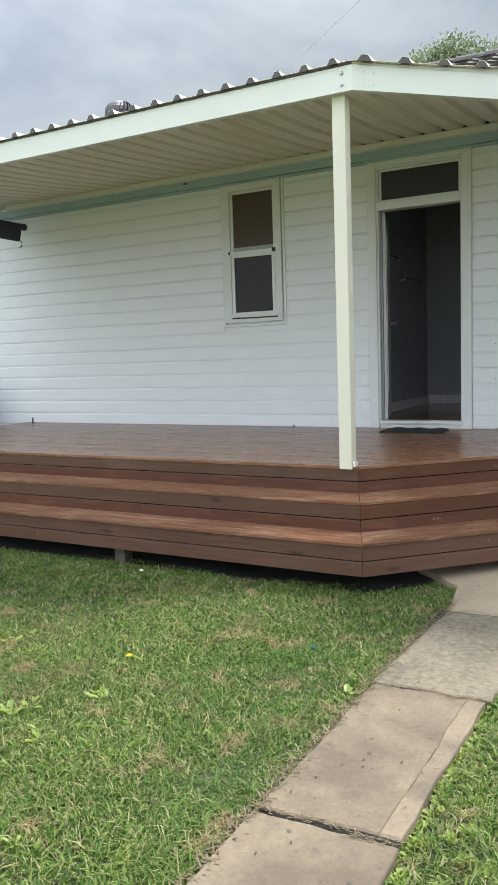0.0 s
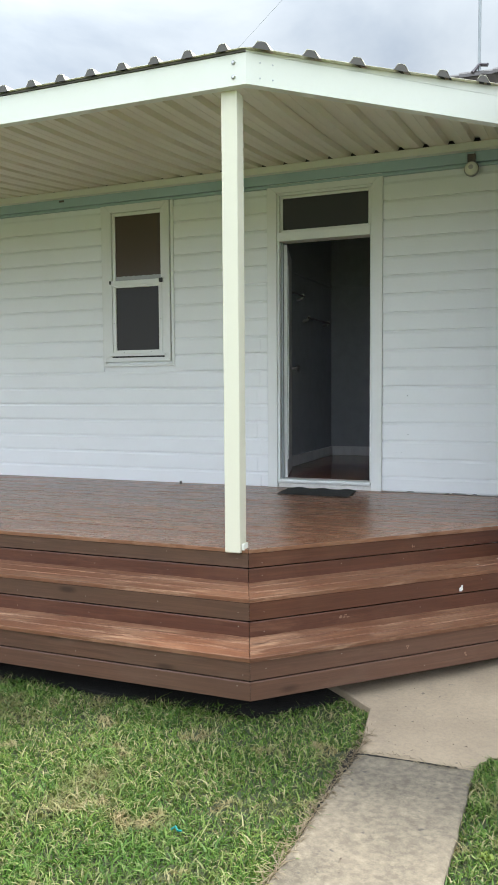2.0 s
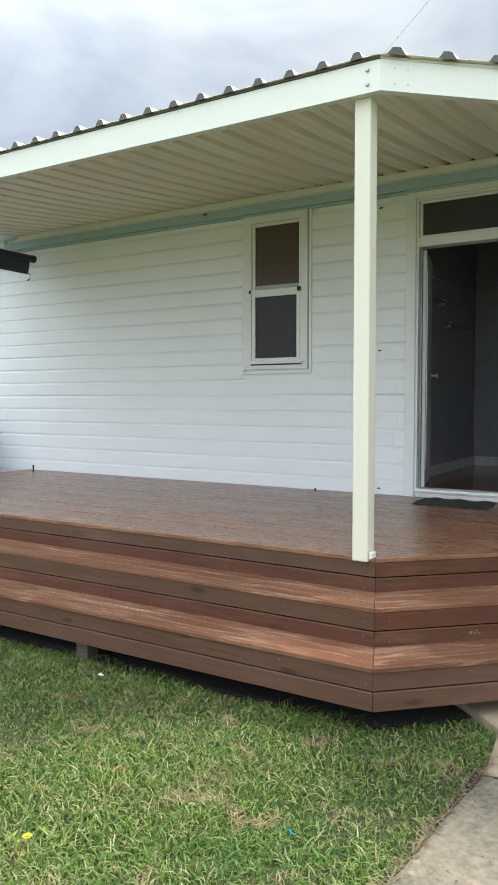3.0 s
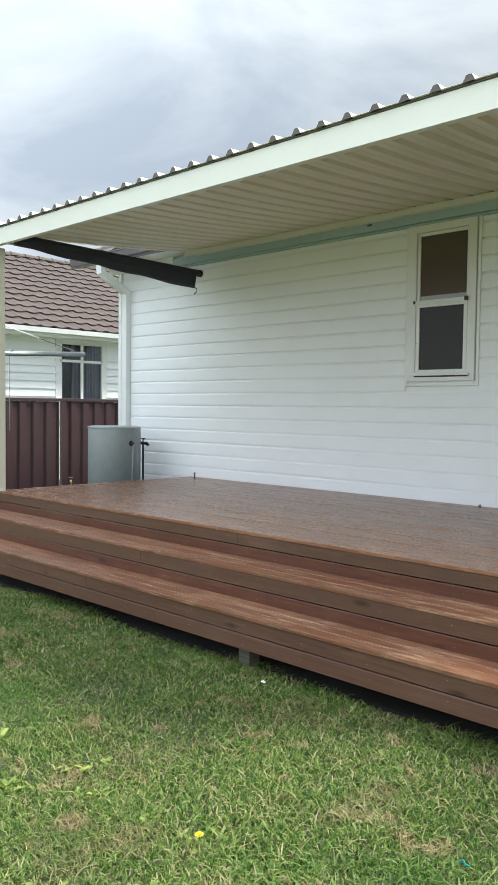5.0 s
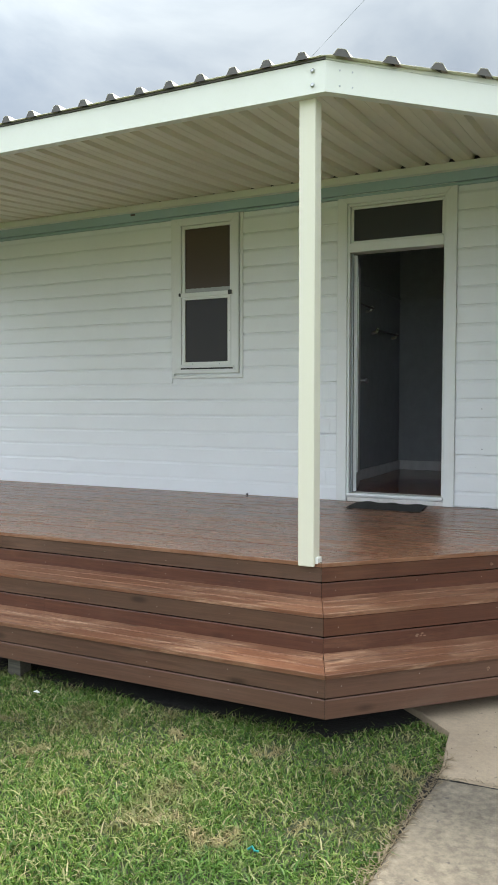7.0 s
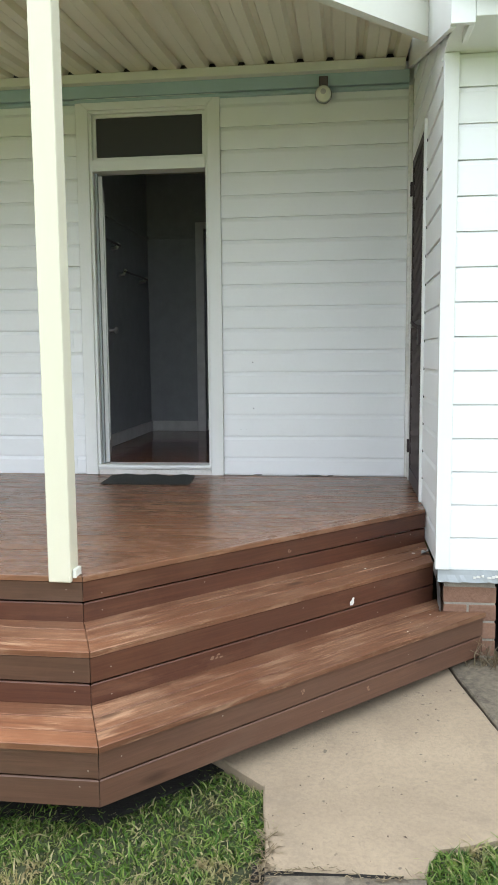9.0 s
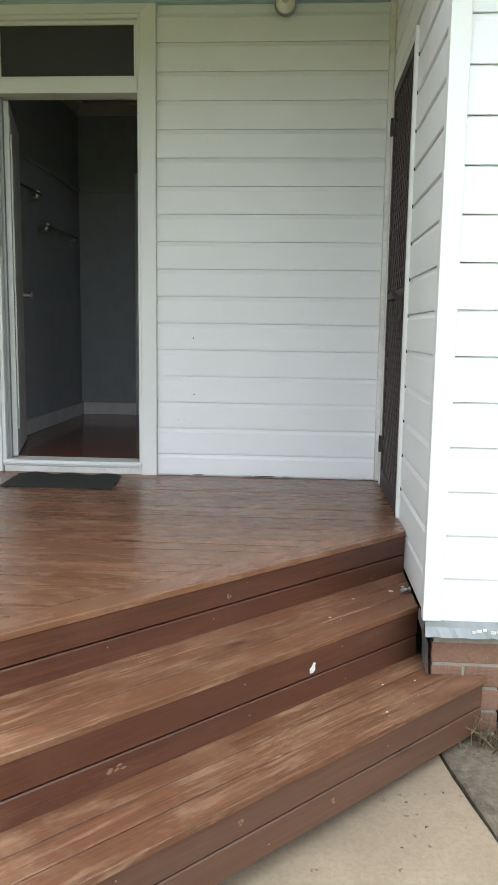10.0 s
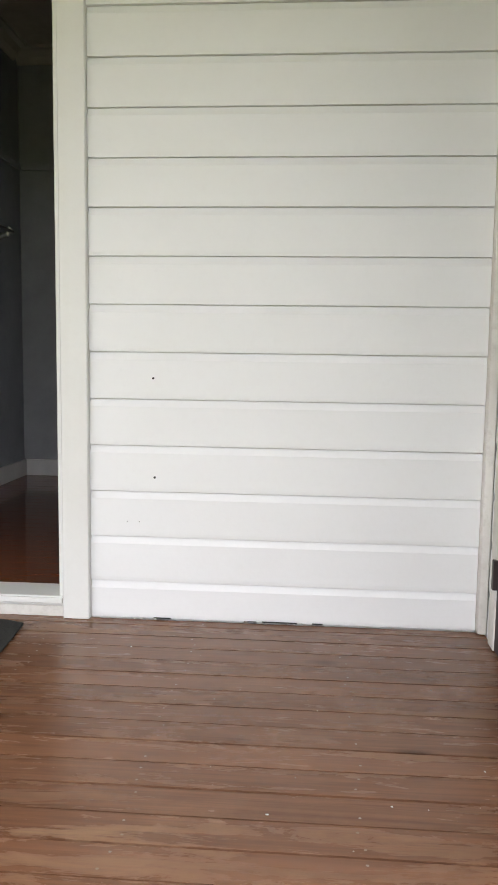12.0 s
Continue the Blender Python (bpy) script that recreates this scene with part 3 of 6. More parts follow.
link("latch", box(-4.130, -4.112, WALLY - 0.046, WALLY - 0.034, 2.515, 2.545, 0.003), BLACK, W1, "small black sash stop")
for sx, sz in ((-3.99, 1.879), (-3.70, 1.879), (-4.095, 2.15), (-3.595, 2.18)):
    link("screw", lathe(bmesh.new(), (sx, WALLY - 0.0265, sz), [(0.0055, 0), (0.0055, -0.001), (0.003, -0.002)], 8, "Y"), STEEL, W1)

# door opening and screen threshold
D1 = thing("door_1", (-2.05, WALLY, DECKZ), "white framed doorway with a transom pane, its inner door standing open", "door", kind="structure")
frame_set(D1, "architrave", -2.553, -1.544, 0.666, 3.283, WALLY - 0.024, WALLY + 0.03, 0.088, TRIM, False)
frame_set(D1, "door_frame", -2.467, -1.628, 0.70, 3.198, WALLY - 0.006, WALLY + 0.13, 0.022, TRIM, False)
link("transom_rail", box(-2.445, -1.650, WALLY - 0.012, WALLY + 0.12, 2.79, 2.865, 0.004), TRIM, D1)
frame_set(D1, "transom_sash", -2.444, -1.651, 2.866, 3.176, WALLY + 0.02, WALLY + 0.05, 0.022, TRIM)
link("transom_pane", box(-2.424, -1.671, WALLY + 0.033, WALLY + 0.037, 2.886, 3.156), FROST3, D1)
link("threshold", box(-2.46, -1.635, WALLY - 0.014, WALLY + 0.13, 0.705, 0.738, 0.004), TRIM, D1)
link("threshold", box(-2.46, -1.635, WALLY - 0.004, WALLY + 0.10, 0.666, 0.703, 0.003), PEEL, D1, "peeling white timber sill under the doorway")
link("threshold_lip", box(-2.46, -1.635, WALLY - 0.026, WALLY - 0.0145, 0.716, 0.735, 0.003), TRIM, D1)
link("screen_stile", box(-2.443, -2.425, WALLY + 0.03, WALLY + 0.055, 0.74, 2.785, 0.002), GALV, D1, "grey metal stile of a screen track")
for hz in (0.93, 2.60):
    link("hinge", lathe(bmesh.new(), (-2.412, WALLY + 0.105, hz), [(0.008, 0), (0.008, 0.1)], 10), STEEL, D1)


def open_door():
    """The inner leaf, hinged at its left edge and swung into the room."""
    leaf = thing("inner_door", (-2.436, WALLY + 0.062, 0.745), "pale painted inner door standing open into the room", "door")
    leaf.parent = None
    parts = []
    parts.append(("leaf", box(0, 0.78, -0.036, 0.0, 0, 2.03, 0.003), ROOMT))
    parts.append(("bead", box(0.04, 0.058, -0.046, -0.0365, 0.16, 1.86, 0.002), TRIM))
    parts.append(("handle_rose", lathe(bmesh.new(), (0.72, -0.037, 0.98), [(0.027, 0), (0.027, -0.006), (0.012, -0.008), (0.012, -0.045)], 16, "Y"), STEEL))
    parts.append(("knob", lathe(bmesh.new(), (0.72, -0.082, 0.98), [(0.012, 0), (0.026, -0.008), (0.028, -0.02), (0.018, -0.032), (0.004, -0.035)], 16, "Y"), STEEL))
    leaf.matrix_basis = Matrix.Translation((-2.436, WALLY + 0.062, 0.745)) @ Matrix.Rotation(math.radians(106), 4, "Z")
    for name, bm, mat in parts:
        me = bpy.data.meshes.new(name)
        bmesh.ops.recalc_face_normals(bm, faces=bm.faces[:])
        bm.to_mesh(me)
        bm.free()
        me.materials.append(mat)
        ob = new(name, me)
        ob.parent = leaf


open_door()

# wing screen door
D2 = thing("door_2", (WINGX, 7.05, DECKZ), "closed brown metal screen door with diamond lattice", "door", kind="structure")


def wing_door():
    y0, y1, z0, z1 = 6.660, 7.395, 0.676, 2.735
    xf = WINGX - 0.012
    bm = bmesh.new()
    for a in ((y0, y0 + 0.045, z0, z1), (y1 - 0.045, y1, z0, z1), (y0 + 0.045, y1 - 0.045, z1 - 0.05, z1), (y0 + 0.045, y1 - 0.045, z0, z0 + 0.09), (y0 + 0.045, y1 - 0.045, 1.68, 1.71)):
        add_box(bm, xf, xf + 0.028, *a)
    link("door_frame", bm, BROWNM, D2)
    bm = bmesh.new()
    s = 0.075
    ya, yb, za, zb = y0 + 0.045, y1 - 0.045, z0 + 0.09, z1 - 0.05
    k = ya + za - (zb - za)
    c = ya - zb
    while c < yb - za:
        lo, hi = max(ya, c + za), min(yb, c + zb)
        if hi > lo + 0.01:
            tube(bm, [(xf + 0.008, lo, lo - c), (xf + 0.008, hi, hi - c)], 0.0034, 4)
        c += s
    c = ya + za
    while c < yb + zb:
        lo, hi = max(ya, c - zb), min(yb, c - za)
        if hi > lo + 0.01:
            tube(bm, [(xf + 0.013, lo, c - lo), (xf + 0.013, hi, c - hi)], 0.0034, 4)
        c += s
    link("lattice", bm, plain("lattice_metal", (0.11, 0.09, 0.09), 0.5), D2)
    link("insect_mesh", box(xf + 0.024, xf + 0.026, ya, yb, za, zb), plain("fine_mesh", (0.012, 0.011, 0.012), 0.95, 0.0, 0.1), D2)
    link("lock", box(xf - 0.016, xf + 0.001, y0 + 0.046, y0 + 0.115, 1.565, 1.675, 0.006), BROWNM, D2)
    link("keyhole", lathe(bmesh.new(), (xf - 0.0165, y0 + 0.08, 1.60), [(0.010, 0), (0.010, -0.004), (0.006, -0.006)], 12, "X"), BLACK, D2, "round black keyhole")
    link("handle", tube(bmesh.new(), [(xf - 0.012, y0 + 0.07, 1.66), (xf - 0.040, y0 + 0.07, 1.68), (xf - 0.045, y0 + 0.10, 1.695), (xf - 0.042, y0 + 0.17, 1.685)], [0.011, 0.010, 0.009, 0.006], 8), BROWNM, D2)
    for hz in (0.86, 2.52):
        link("hinge", box(xf - 0.014, xf + 0.006, y1 - 0.004, y1 + 0.018, hz, hz + 0.09, 0.003), BROWNM, D2)
    link("jamb", box(WINGX - 0.016, WINGX + 0.05, 7.398, 7.465, 0.672, 2.78, 0.004), PEEL, D2, "peeling white door jamb")
    link("jamb", box(WINGX - 0.016, WINGX + 0.05, 6.626, 6.657, 0.672, 2.78, 0.003), TRIM, D2)
    link("head", box(WINGX - 0.014, WINGX + 0.05, 6.658, 7.397, 2.74, 2.78, 0.003), TRIM, D2)


wing_door()

# trims of the house
link("trim", box(WINGX - 0.030, WINGX - 0.001, WALLY - 0.034, WALLY + 0.01, 0.670, 3.255, 0.004), PEEL, label="peeling white corner trim strip", kind="structure")
link("trim", box(WINGX - 0.016, WINGX + 0.050, WINGY - 0.016, WINGY + 0.028, 0.510, 2.811, 0.003), TRIM, label="white corner stop of the wing", kind="structure")
link("trim", box(HL - 0.03, HL + 0.03, WALLY - 0.018, WALLY + 0.03, 0.2, 3.40, 0.003), TRIM, label="white corner stop of the house", kind="structure")
link("fascia", box(-7.60, WINGX - 0.03, WALLY - 0.050, WALLY + 0.015, 3.268, 3.352, 0.003), BLUE, label="pale blue painted board above the wall", kind="structure")
link("bead", box(-7.60, WINGX - 0.03, WALLY - 0.030, WALLY + 0.015, 3.244, 3.264, 0.003), BLUE, label="thin blue bead under the painted board", kind="structure")
link("ledger", box(-7.30, WINGX - 0.06, WALLY - 0.120, WALLY - 0.052, 3.345, 3.402, 0.004), CREAM, label="cream metal channel carrying the roof sheets", kind="structure")
link("eave_board", box(-8.95, -7.62, WALLY - 0.03, WALLY + 0.015, 3.30, 3.42, 0.003), TRIM, label="white board under the eave", kind="structure")
link("eave_lining", box(-9.1, -7.3, 7.12, WALLY + 0.2, 3.40, 3.42), TRIM, label="white eave lining", kind="structure")

# ---- the veranda ----
VER = thing("veranda_roof", (-4.4, 6.2, 3.3), "cream skillion veranda roof of ribbed metal sheet on steel beams", "veranda roof")
BX, BY = -1.655, 4.887       # the beam's outer corner


def bcorner(d):
    return (BX - 0.4142 * d, BY + d)


def bdiag(d, x):
    c = bcorner(d)
    return (x, c[1] + x - c[0])


XE = WINGX - 0.041
BL = -7.34
c0, c1 = bcorner(0), bcorner(0.05)
bz0, bz1 = 3.054, 3.210
plank(VER, "front_beam", [(BL, BY), (c0[0], c0[1]), (c1[0], c1[1]), (BL, BY + 0.05)], bz0, bz1, CREAM, r=0.004)
plank(VER, "slanting_beam", [c0, bdiag(0, XE), bdiag(0.05, XE), c1], bz0, bz1, CREAM, D45, r=0.004)
link("side_beam", box(BL, BL + 0.05, BY + 0.052, WALLY - 0.12, 3.13, 3.23, 0.003), CREAM, VER)
for bzz in (3.095, 3.165):
    link("bolt", lathe(bmesh.new(), (-1.722, BY - 0.001, bzz), [(0.011, 0), (0.011, -0.006), (0.007, -0.010)], 8, "Y"), STEEL, VER)
    link("bolt", lathe(bmesh.new(), (-7.23, BY - 0.001, bzz), [(0.011, 0), (0.011, -0.006), (0.007, -0.010)], 8, "Y"), STEEL, VER)

RIB0, PITCH = -1.970, 0.1945


def roof_z(y):
    return 3.222 + (3.408 - 3.222) * max(0.0, (y - 4.86) / (7.5 - 4.86)) ** 1.7


def roof_sheet():
    """Trapezoid-ribbed sheet, its front edge following the beams."""
    prof = []
    k0, k1 = int((BL - 0.05 - RIB0) / PITCH) - 1, int((XE - RIB0) / PITCH) + 1
    for k in range(k0, k1 + 1):
        x = RIB0 + k * PITCH
        prof += [(x - 0.034, 0.0), (x - 0.016, 0.034), (x + 0.016, 0.034), (x + 0.034, 0.0), (x + 0.095, 0.0), (x + 0.099, 0.0025), (x + 0.103, 0.0)]
    prof = [p for p in prof if BL - 0.03 <= p[0] <= XE]
    bm = bmesh.new()
    lines = []
    for x, h in prof:
        y0 = max(BY - 0.022, bdiag(-0.030, x)[1])
        row = []
        n = 9
        for i in range(n):
            y = y0 + (WALLY - 0.06 - y0) * i / (n - 1)
            row.append([bm.verts.new((x, y, roof_z(y) + h + t)) for t in (0.0, 0.0028)])
        lines.append(row)
    for a, b in zip(lines, lines[1:]):
        for i in range(8):
            bm.faces.new((a[i][1], b[i][1], b[i + 1][1], a[i + 1][1]))
            bm.faces.new((a[i][0], a[i + 1][0], b[i + 1][0], b[i][0]))
        bm.faces.new((a[0][0], b[0][0], b[0][1], a[0][1]))
        bm.faces.new((a[8][1], b[8][1], b[8][0], a[8][0]))
    for row in (lines[0], lines[-1]):
        for i in range(8):
            bm.faces.new((row[i][0], row[i][1], row[i + 1][1], row[i + 1][0]))
    return link("roof_sheet", bm, SOFFIT, VER, "cream ribbed roof sheet, brownish underneath")


roof_sheet()


def flashing():
    """Thin capping between the beam's top and the sheet's edge."""
    o, i = bcorner(-0.006), bcorner(0.03)
    plank(VER, "edge_capping", [(BL, BY - 0.006), o, i, (BL, BY + 0.03)], bz1 + 0.001, bz1 + 0.012, SHEET, r=0)
    bm = bmesh.new()
    n, x0 = 10, bcorner(0.003)[0]
    v = []
    for k in range(n + 1):
        x = x0 + (XE - x0) * k / n
        a, b = bdiag(0.003, x), bdiag(0.007, x)
        v.append([bm.verts.new(p) for p in ((a[0], a[1], bz1 + 0.001), (a[0], a[1], max(bz1 + 0.006, roof_z(a[1]) - 0.002)), (b[0], b[1], max(bz1 + 0.006, roof_z(b[1]) - 0.002)), (b[0], b[1], bz1 + 0.001))])
    for p, q in zip(v, v[1:]):
        for k in range(4):
            bm.faces.new((p[k], q[k], q[(k + 1) % 4], p[(k + 1) % 4]))
    bm.faces.new(v[0])
    bm.faces.new(v[-1][::-1])
    link("edge_capping", bm, CREAM, VER)


flashing()


def rib_ends():
    """The grey weathered closing strip inside each rib, seen over the beam."""
    bm = bmesh.new()
    k = int((BL - RIB0) / PITCH)
    while RIB0 + k * PITCH < XE - 0.05:
        x = RIB0 + k * PITCH
        y = max(BY - 0.024, bdiag(-0.031, x)[1])
        z = roof_z(y)
        p = [(-0.036, -0.002), (-0.025, 0.014), (-0.014, 0.031), (0.0, 0.036), (0.014, 0.031), (0.025, 0.014), (0.036, -0.002)]
        sl = 1.0 if x > BX else 0.0
        v = [[bm.verts.new((x + dx, y + (dx * sl) + dy, z + dz + dy * 0.07)) for dx, dz in p] for dy in (0.0, 0.6)]
        for i in range(6):
            bm.faces.new((v[0][i], v[0][i + 1], v[1][i + 1], v[1][i]))
        bm.faces.new(v[0])
        k += 1
    link("rib_cap", bm, SHEET, VER, "grey weathered caps on the roof ribs", kind="stuff")


rib_ends()


def post(x, y, top, label):
    t = thing("veranda_post", (x, y, DECKZ), label, "post", "veranda posts")
    link("shaft", box(x - 0.045, x + 0.045, y - 0.045, y + 0.045, DECKZ - 0.014, top, 0.006), CREAMPOST, t)
    link("foot_block", box(x + 0.046, x + 0.062, y - 0.03, y + 0.03, DECKZ + 0.001, DECKZ + 0.035, 0.003), CREAM, t)


post(-1.772, 4.983, 3.053, "square cream steel post at the deck's slanting corner")
post(-7.235, 4.983, 3.053, "square cream steel post at the deck's far end")


def blind():
    t = thing("rolled_blind", (-6.86, 6.0, 3.0), "rolled-up dark navy outdoor blind under the veranda roof", "blind")
    link("roller", tube(bmesh.new(), [(-6.905, 4.97, 3.115), (-6.905, 7.33, 3.085)], 0.038, 14), NAVY, t)
    bm = bmesh.new()
    pts = [(-6.900, 3.065), (-6.908, 2.99), (-6.892, 2.895), (-6.872, 2.885), (-6.850, 2.91), (-6.828, 2.99), (-6.822, 3.06)]
    rows = []
    for i in range(13):
        y = 4.98 + (7.26 - 4.98) * i / 12
        s = 0.006 * math.sin(i * 1.7)
        rows.append([bm.verts.new((x - 0.045 + s, y, 3.10 + (z - 3.065) * (0.35 + 0.70 * i / 12) + s - 0.012 * i / 12)) for x, z in pts])
    for a, b in zip(rows, rows[1:]):
        for k in range(len(pts) - 1):
            bm.faces.new((a[k], a[k + 1], b[k + 1], b[k]))
    bm.faces.new(rows[0])
    bm.faces.new(rows[-1][::-1])
    link("fabric", bm, NAVY, t, smooth=False)
    link("end_cap", lathe(bmesh.new(), (-6.905, 7.332, 3.085), [(0.042, 0), (0.042, 0.03), (0.03, 0.036)], 14, "Y"), BLACK, t)
    link("crank_eye", tube(bmesh.new(), [(-6.905, 7.25, 2.92), (-6.905, 7.30, 2.905), (-6.905, 7.295, 2.86), (-6.905, 7.26, 2.835)], 0.006, 6), BLACK, t)


blind()


def wall_lamp():
    t = thing("wall_lamp", (-0.845, WALLY - 0.06, 3.2), "round clear glass bulkhead lamp on the pale blue board, unlit", "lamp")
    c = (-0.845, WALLY - 0.052, 3.215)
    link("mount", box(-0.875, -0.815, WALLY - 0.075, WALLY - 0.0505, 3.262, 3.325, 0.004), GUTTER, t)
    link("base", lathe(bmesh.new(), (c[0], WALLY - 0.03, c[2]), [(0.055, 0.0), (0.058, -0.02), (0.055, -0.032)], 24, "Y"), GALV, t)
    link("lens", lathe(bmesh.new(), (c[0], WALLY - 0.0625, c[2]), [(0.053, 0), (0.050, -0.02), (0.036, -0.040), (0.015, -0.050), (0.002, -0.052)], 24, "Y"), plain("lamp_lens", (0.85, 0.86, 0.74), 0.12), t, "pale domed glass lens", smooth=True)
    link("ring", lathe(bmesh.new(), (c[0], WALLY - 0.114, c[2]), [(0.018, 0), (0.018, -0.004), (0.012, -0.006)], 14, "Y"), STEEL, t)


wall_lamp()

# ---- the wing's eave ----
def barge():
    """The raking board along the wing's eave, its foot rising towards the house."""
    bm = bmesh.new()
    x0, x1 = WINGX - 0.040, WINGX - 0.018
    foot = lambda y: 2.80 + 0.277 * (y - 5.53)
    top = lambda y: 2.955 + 0.386 * (y - 5.33)
    q = [(5.42, foot(5.42)), (7.52, foot(7.52)), (7.52, top(7.52)), (5.42, top(5.42))]
    v = [bm.verts.new((x, y, z)) for x in (x0, x1) for y, z in q]
    for f in ((0, 1, 2, 3), (7, 6, 5, 4), (0, 4, 5, 1), (1, 5, 6, 2), (2, 6, 7, 3), (3, 7, 4, 0)):
        bm.faces.new([v[k] for k in f])
    link("barge_board", bm, TRIM, label="white raking eave board along the wing", kind="structure")


barge()
link("eave_end", box(WINGX - 0.040, -0.205, 5.395, 5.419, 2.775, 2.99, 0.003), TRIM, label="white boxed eave end of the wing", kind="structure")
link("eave_end", box(-0.228, -0.205, 5.42, 5.60, 2.775, 2.95, 0.003), TRIM, label="white boxed eave end of the wing", kind="structure")
link("fascia", box(-0.204, HR, 5.40, 5.425, 2.800, 2.93, 0.003), TRIM, label="white board under the gutter of the wing", kind="structure")
link("eave_lining", box(WINGX - 0.016, HR, 5.427, WINGY + 0.1, 2.812, 2.826), TRIM, label="white eave lining of the wing", kind="structure")


def gutter(x0, x1, y, z, name="gutter", mat=GUTTER):
    bm = bmesh.new()
    prof = [(0.0, 0.0), (0.0, -0.09), (-0.015, -0.105), (-0.09, -0.105), (-0.11, -0.085), (-0.115, -0.01), (-0.125, 0.0), (-0.118, 0.008), (-0.108, -0.004),
            (-0.104, -0.080), (-0.088, -0.098), (-0.016, -0.098), (-0.006, -0.088), (-0.006, 0.0)]
    ends = [[bm.verts.new((x, y + a, z + b)) for a, b in prof] for x in (x0, x1)]
    for i in range(len(prof)):
        j = (i + 1) % len(prof)
        bm.faces.new((ends[0][i], ends[0][j], ends[1][j], ends[1][i]))
    bm.faces.new(ends[0])
    bm.faces.new(ends[1][::-1])
    add_box(bm, x0, x0 + 0.002, y - 0.11, y, z - 0.1, z)
    return link(name, bm, mat, label="dark metal roof gutter", kind="structure")


gutter(-0.200, HR, 5.395, 2.995)
gutter(-9.15, -7.28, 7.17, 3.47)


def tile_field(bm, origin, u, w, length, rise, keep, course=0.32, step=0.30):
    """Rows of interlocking tiles: u runs along the eave, w up the slope; keep says how far a row goes."""
    o, u, w = Vector(origin), Vector(u).normalized(), Vector(w).normalized()
    n = u.cross(w).normalized()
    if n.z < 0:
        n = -n
    shape = [(0.0, 0.030), (0.10, 0.030), (0.20, 0.016), (0.42, 0.004), (0.62, 0.004), (0.84, 0.016), (0.93, 0.030)]
    for r in range(int(rise / course) + 1):
        a, b = keep(min(r * course, rise))
        if b - a < 0.1:
            continue
        cols = int((b - a) / step) + 1
        rows = []
        for c in range(cols):
            for f, h in shape:
                s = a + (c + f) * step
                if s > b:
                    break
                jit = 0.002 * math.sin(c * 7.3 + r * 3.1)
                lo = o + u * s + w * (r * course) + n * (h + 0.030 + jit)
                rows.append((lo - n * 0.024, lo, o + u * s + w * min((r + 1) * course + 0.02, rise + 0.02) + n * h))
        vs = [[bm.verts.new(p) for p in t] for t in rows]
        for p, q in zip(vs, vs[1:]):
            for i in range(2):
                bm.faces.new((p[i], q[i], q[i + 1], p[i + 1]))


def roof_plane(bm, pts):
    bm.faces.new([bm.verts.new(p) for p in pts])


def ridge_caps(parent, a, b, mat, step=0.38, radius=0.10):
    a, b = Vector(a), Vector(b)
    n = int((b - a).length / step)
    bm = bmesh.new()
    for i in range(n):
        p, q = a + (b - a) * (i / n), a + (b - a) * ((i + 1.10) / n)
        d = (q - p).normalized()
        side = d.cross(Vector((0, 0, 1))).normalized()
        up = side.cross(d).normalized()
        ends = []
        for e, rad in ((p, radius * 1.12), (q, radius * 0.92)):
            ends.append([bm.verts.new(e + side * rad * math.cos(math.pi * k / 6) + up * (rad * math.sin(math.pi * k / 6) * 0.8 - 0.02)) for k in range(7)])
        for k in range(6):
            bm.faces.new((ends[0][k], ends[0][k + 1], ends[1][k + 1], ends[1][k]))
        bm.faces.new(ends[0])
        bm.faces.new(ends[1][::-1])
    return link("ridge_tile", bm, mat, parent, kind="stuff")


def main_roof():
    t = thing("roof_main", (-2, 11, 3.4), "charcoal concrete tile roof of the white bungalow", "roof", kind="structure")
    ez, rz, ey, ry = 3.47, 5.18, 7.12, 11.0
    run, up = ry - ey, rz - ez
    slope = math.hypot(run, up)
    west = -9.1
    bm = bmesh.new()
    tile_field(bm, (west, ey, ez), (1, 0, 0), (0, run, up), 13, slope, lambda d: (d * run / slope, WINGX - 0.05 - west + 2.0))
    link("roof_tiles", bm, DARKTILE, t, kind="stuff")
    bm = bmesh.new()
    z = -0.03
    roof_plane(bm, [(west, ey, ez + z), (4.6, ey, ez + z), (4.6, ry, rz + z), (west + run, ry, rz + z)])
    roof_plane(bm, [(west, ey, ez + z), (west + run, ry, rz + z), (west, 14.9, ez + z)])
    roof_plane(bm, [(west, 14.9, ez + z), (west + run, ry, rz + z), (4.6, ry, rz + z), (4.6, 14.9, ez + z)])
    link("roof_base", bm, DARKTILE, t)
    ridge_caps(t, (west + run, ry, rz + 0.02), (4.4, ry, rz + 0.02), DARKTILE)
    ridge_caps(t, (west, ey, ez + 0.02), (west + run, ry, rz + 0.02), DARKTILE)
    w = thing("roof_wing", (2, 8, 3), "charcoal concrete tile roof of the house wing", "roof", kind="structure")
    ez, ey = 2.99, 5.33
    run, up = ry - ey, rz - ez
    slope = math.hypot(run, up)
    bm = bmesh.new()
    tile_field(bm, (WINGX - 0.04, ey, ez), (1, 0, 0), (0, run, up), 5, slope, lambda d: (0, HR - WINGX + 0.3))
    link("roof_tiles", bm, DARKTILE, w, kind="stuff")
    bm = bmesh.new()
    x0, x1 = WINGX - 0.03, HR + 0.3
    v = [(x0, ey, ez - 0.02), (x1, ey, ez - 0.02), (x1, ry, rz - 0.02), (x0, ry, rz - 0.02)]
    lo = [(p[0], p[1], p[2] - 0.05) for p in v]
    vs = [bm.verts.new(p) for p in (*v, *lo)]
    for f in ((0, 1, 2, 3), (7, 6, 5, 4), (0, 4, 5, 1), (1, 5, 6, 2), (2, 6, 7, 3), (3, 7, 4, 0)):
        bm.faces.new([vs[k] for k in f])
    link("roof_base", bm, DARKTILE, w)


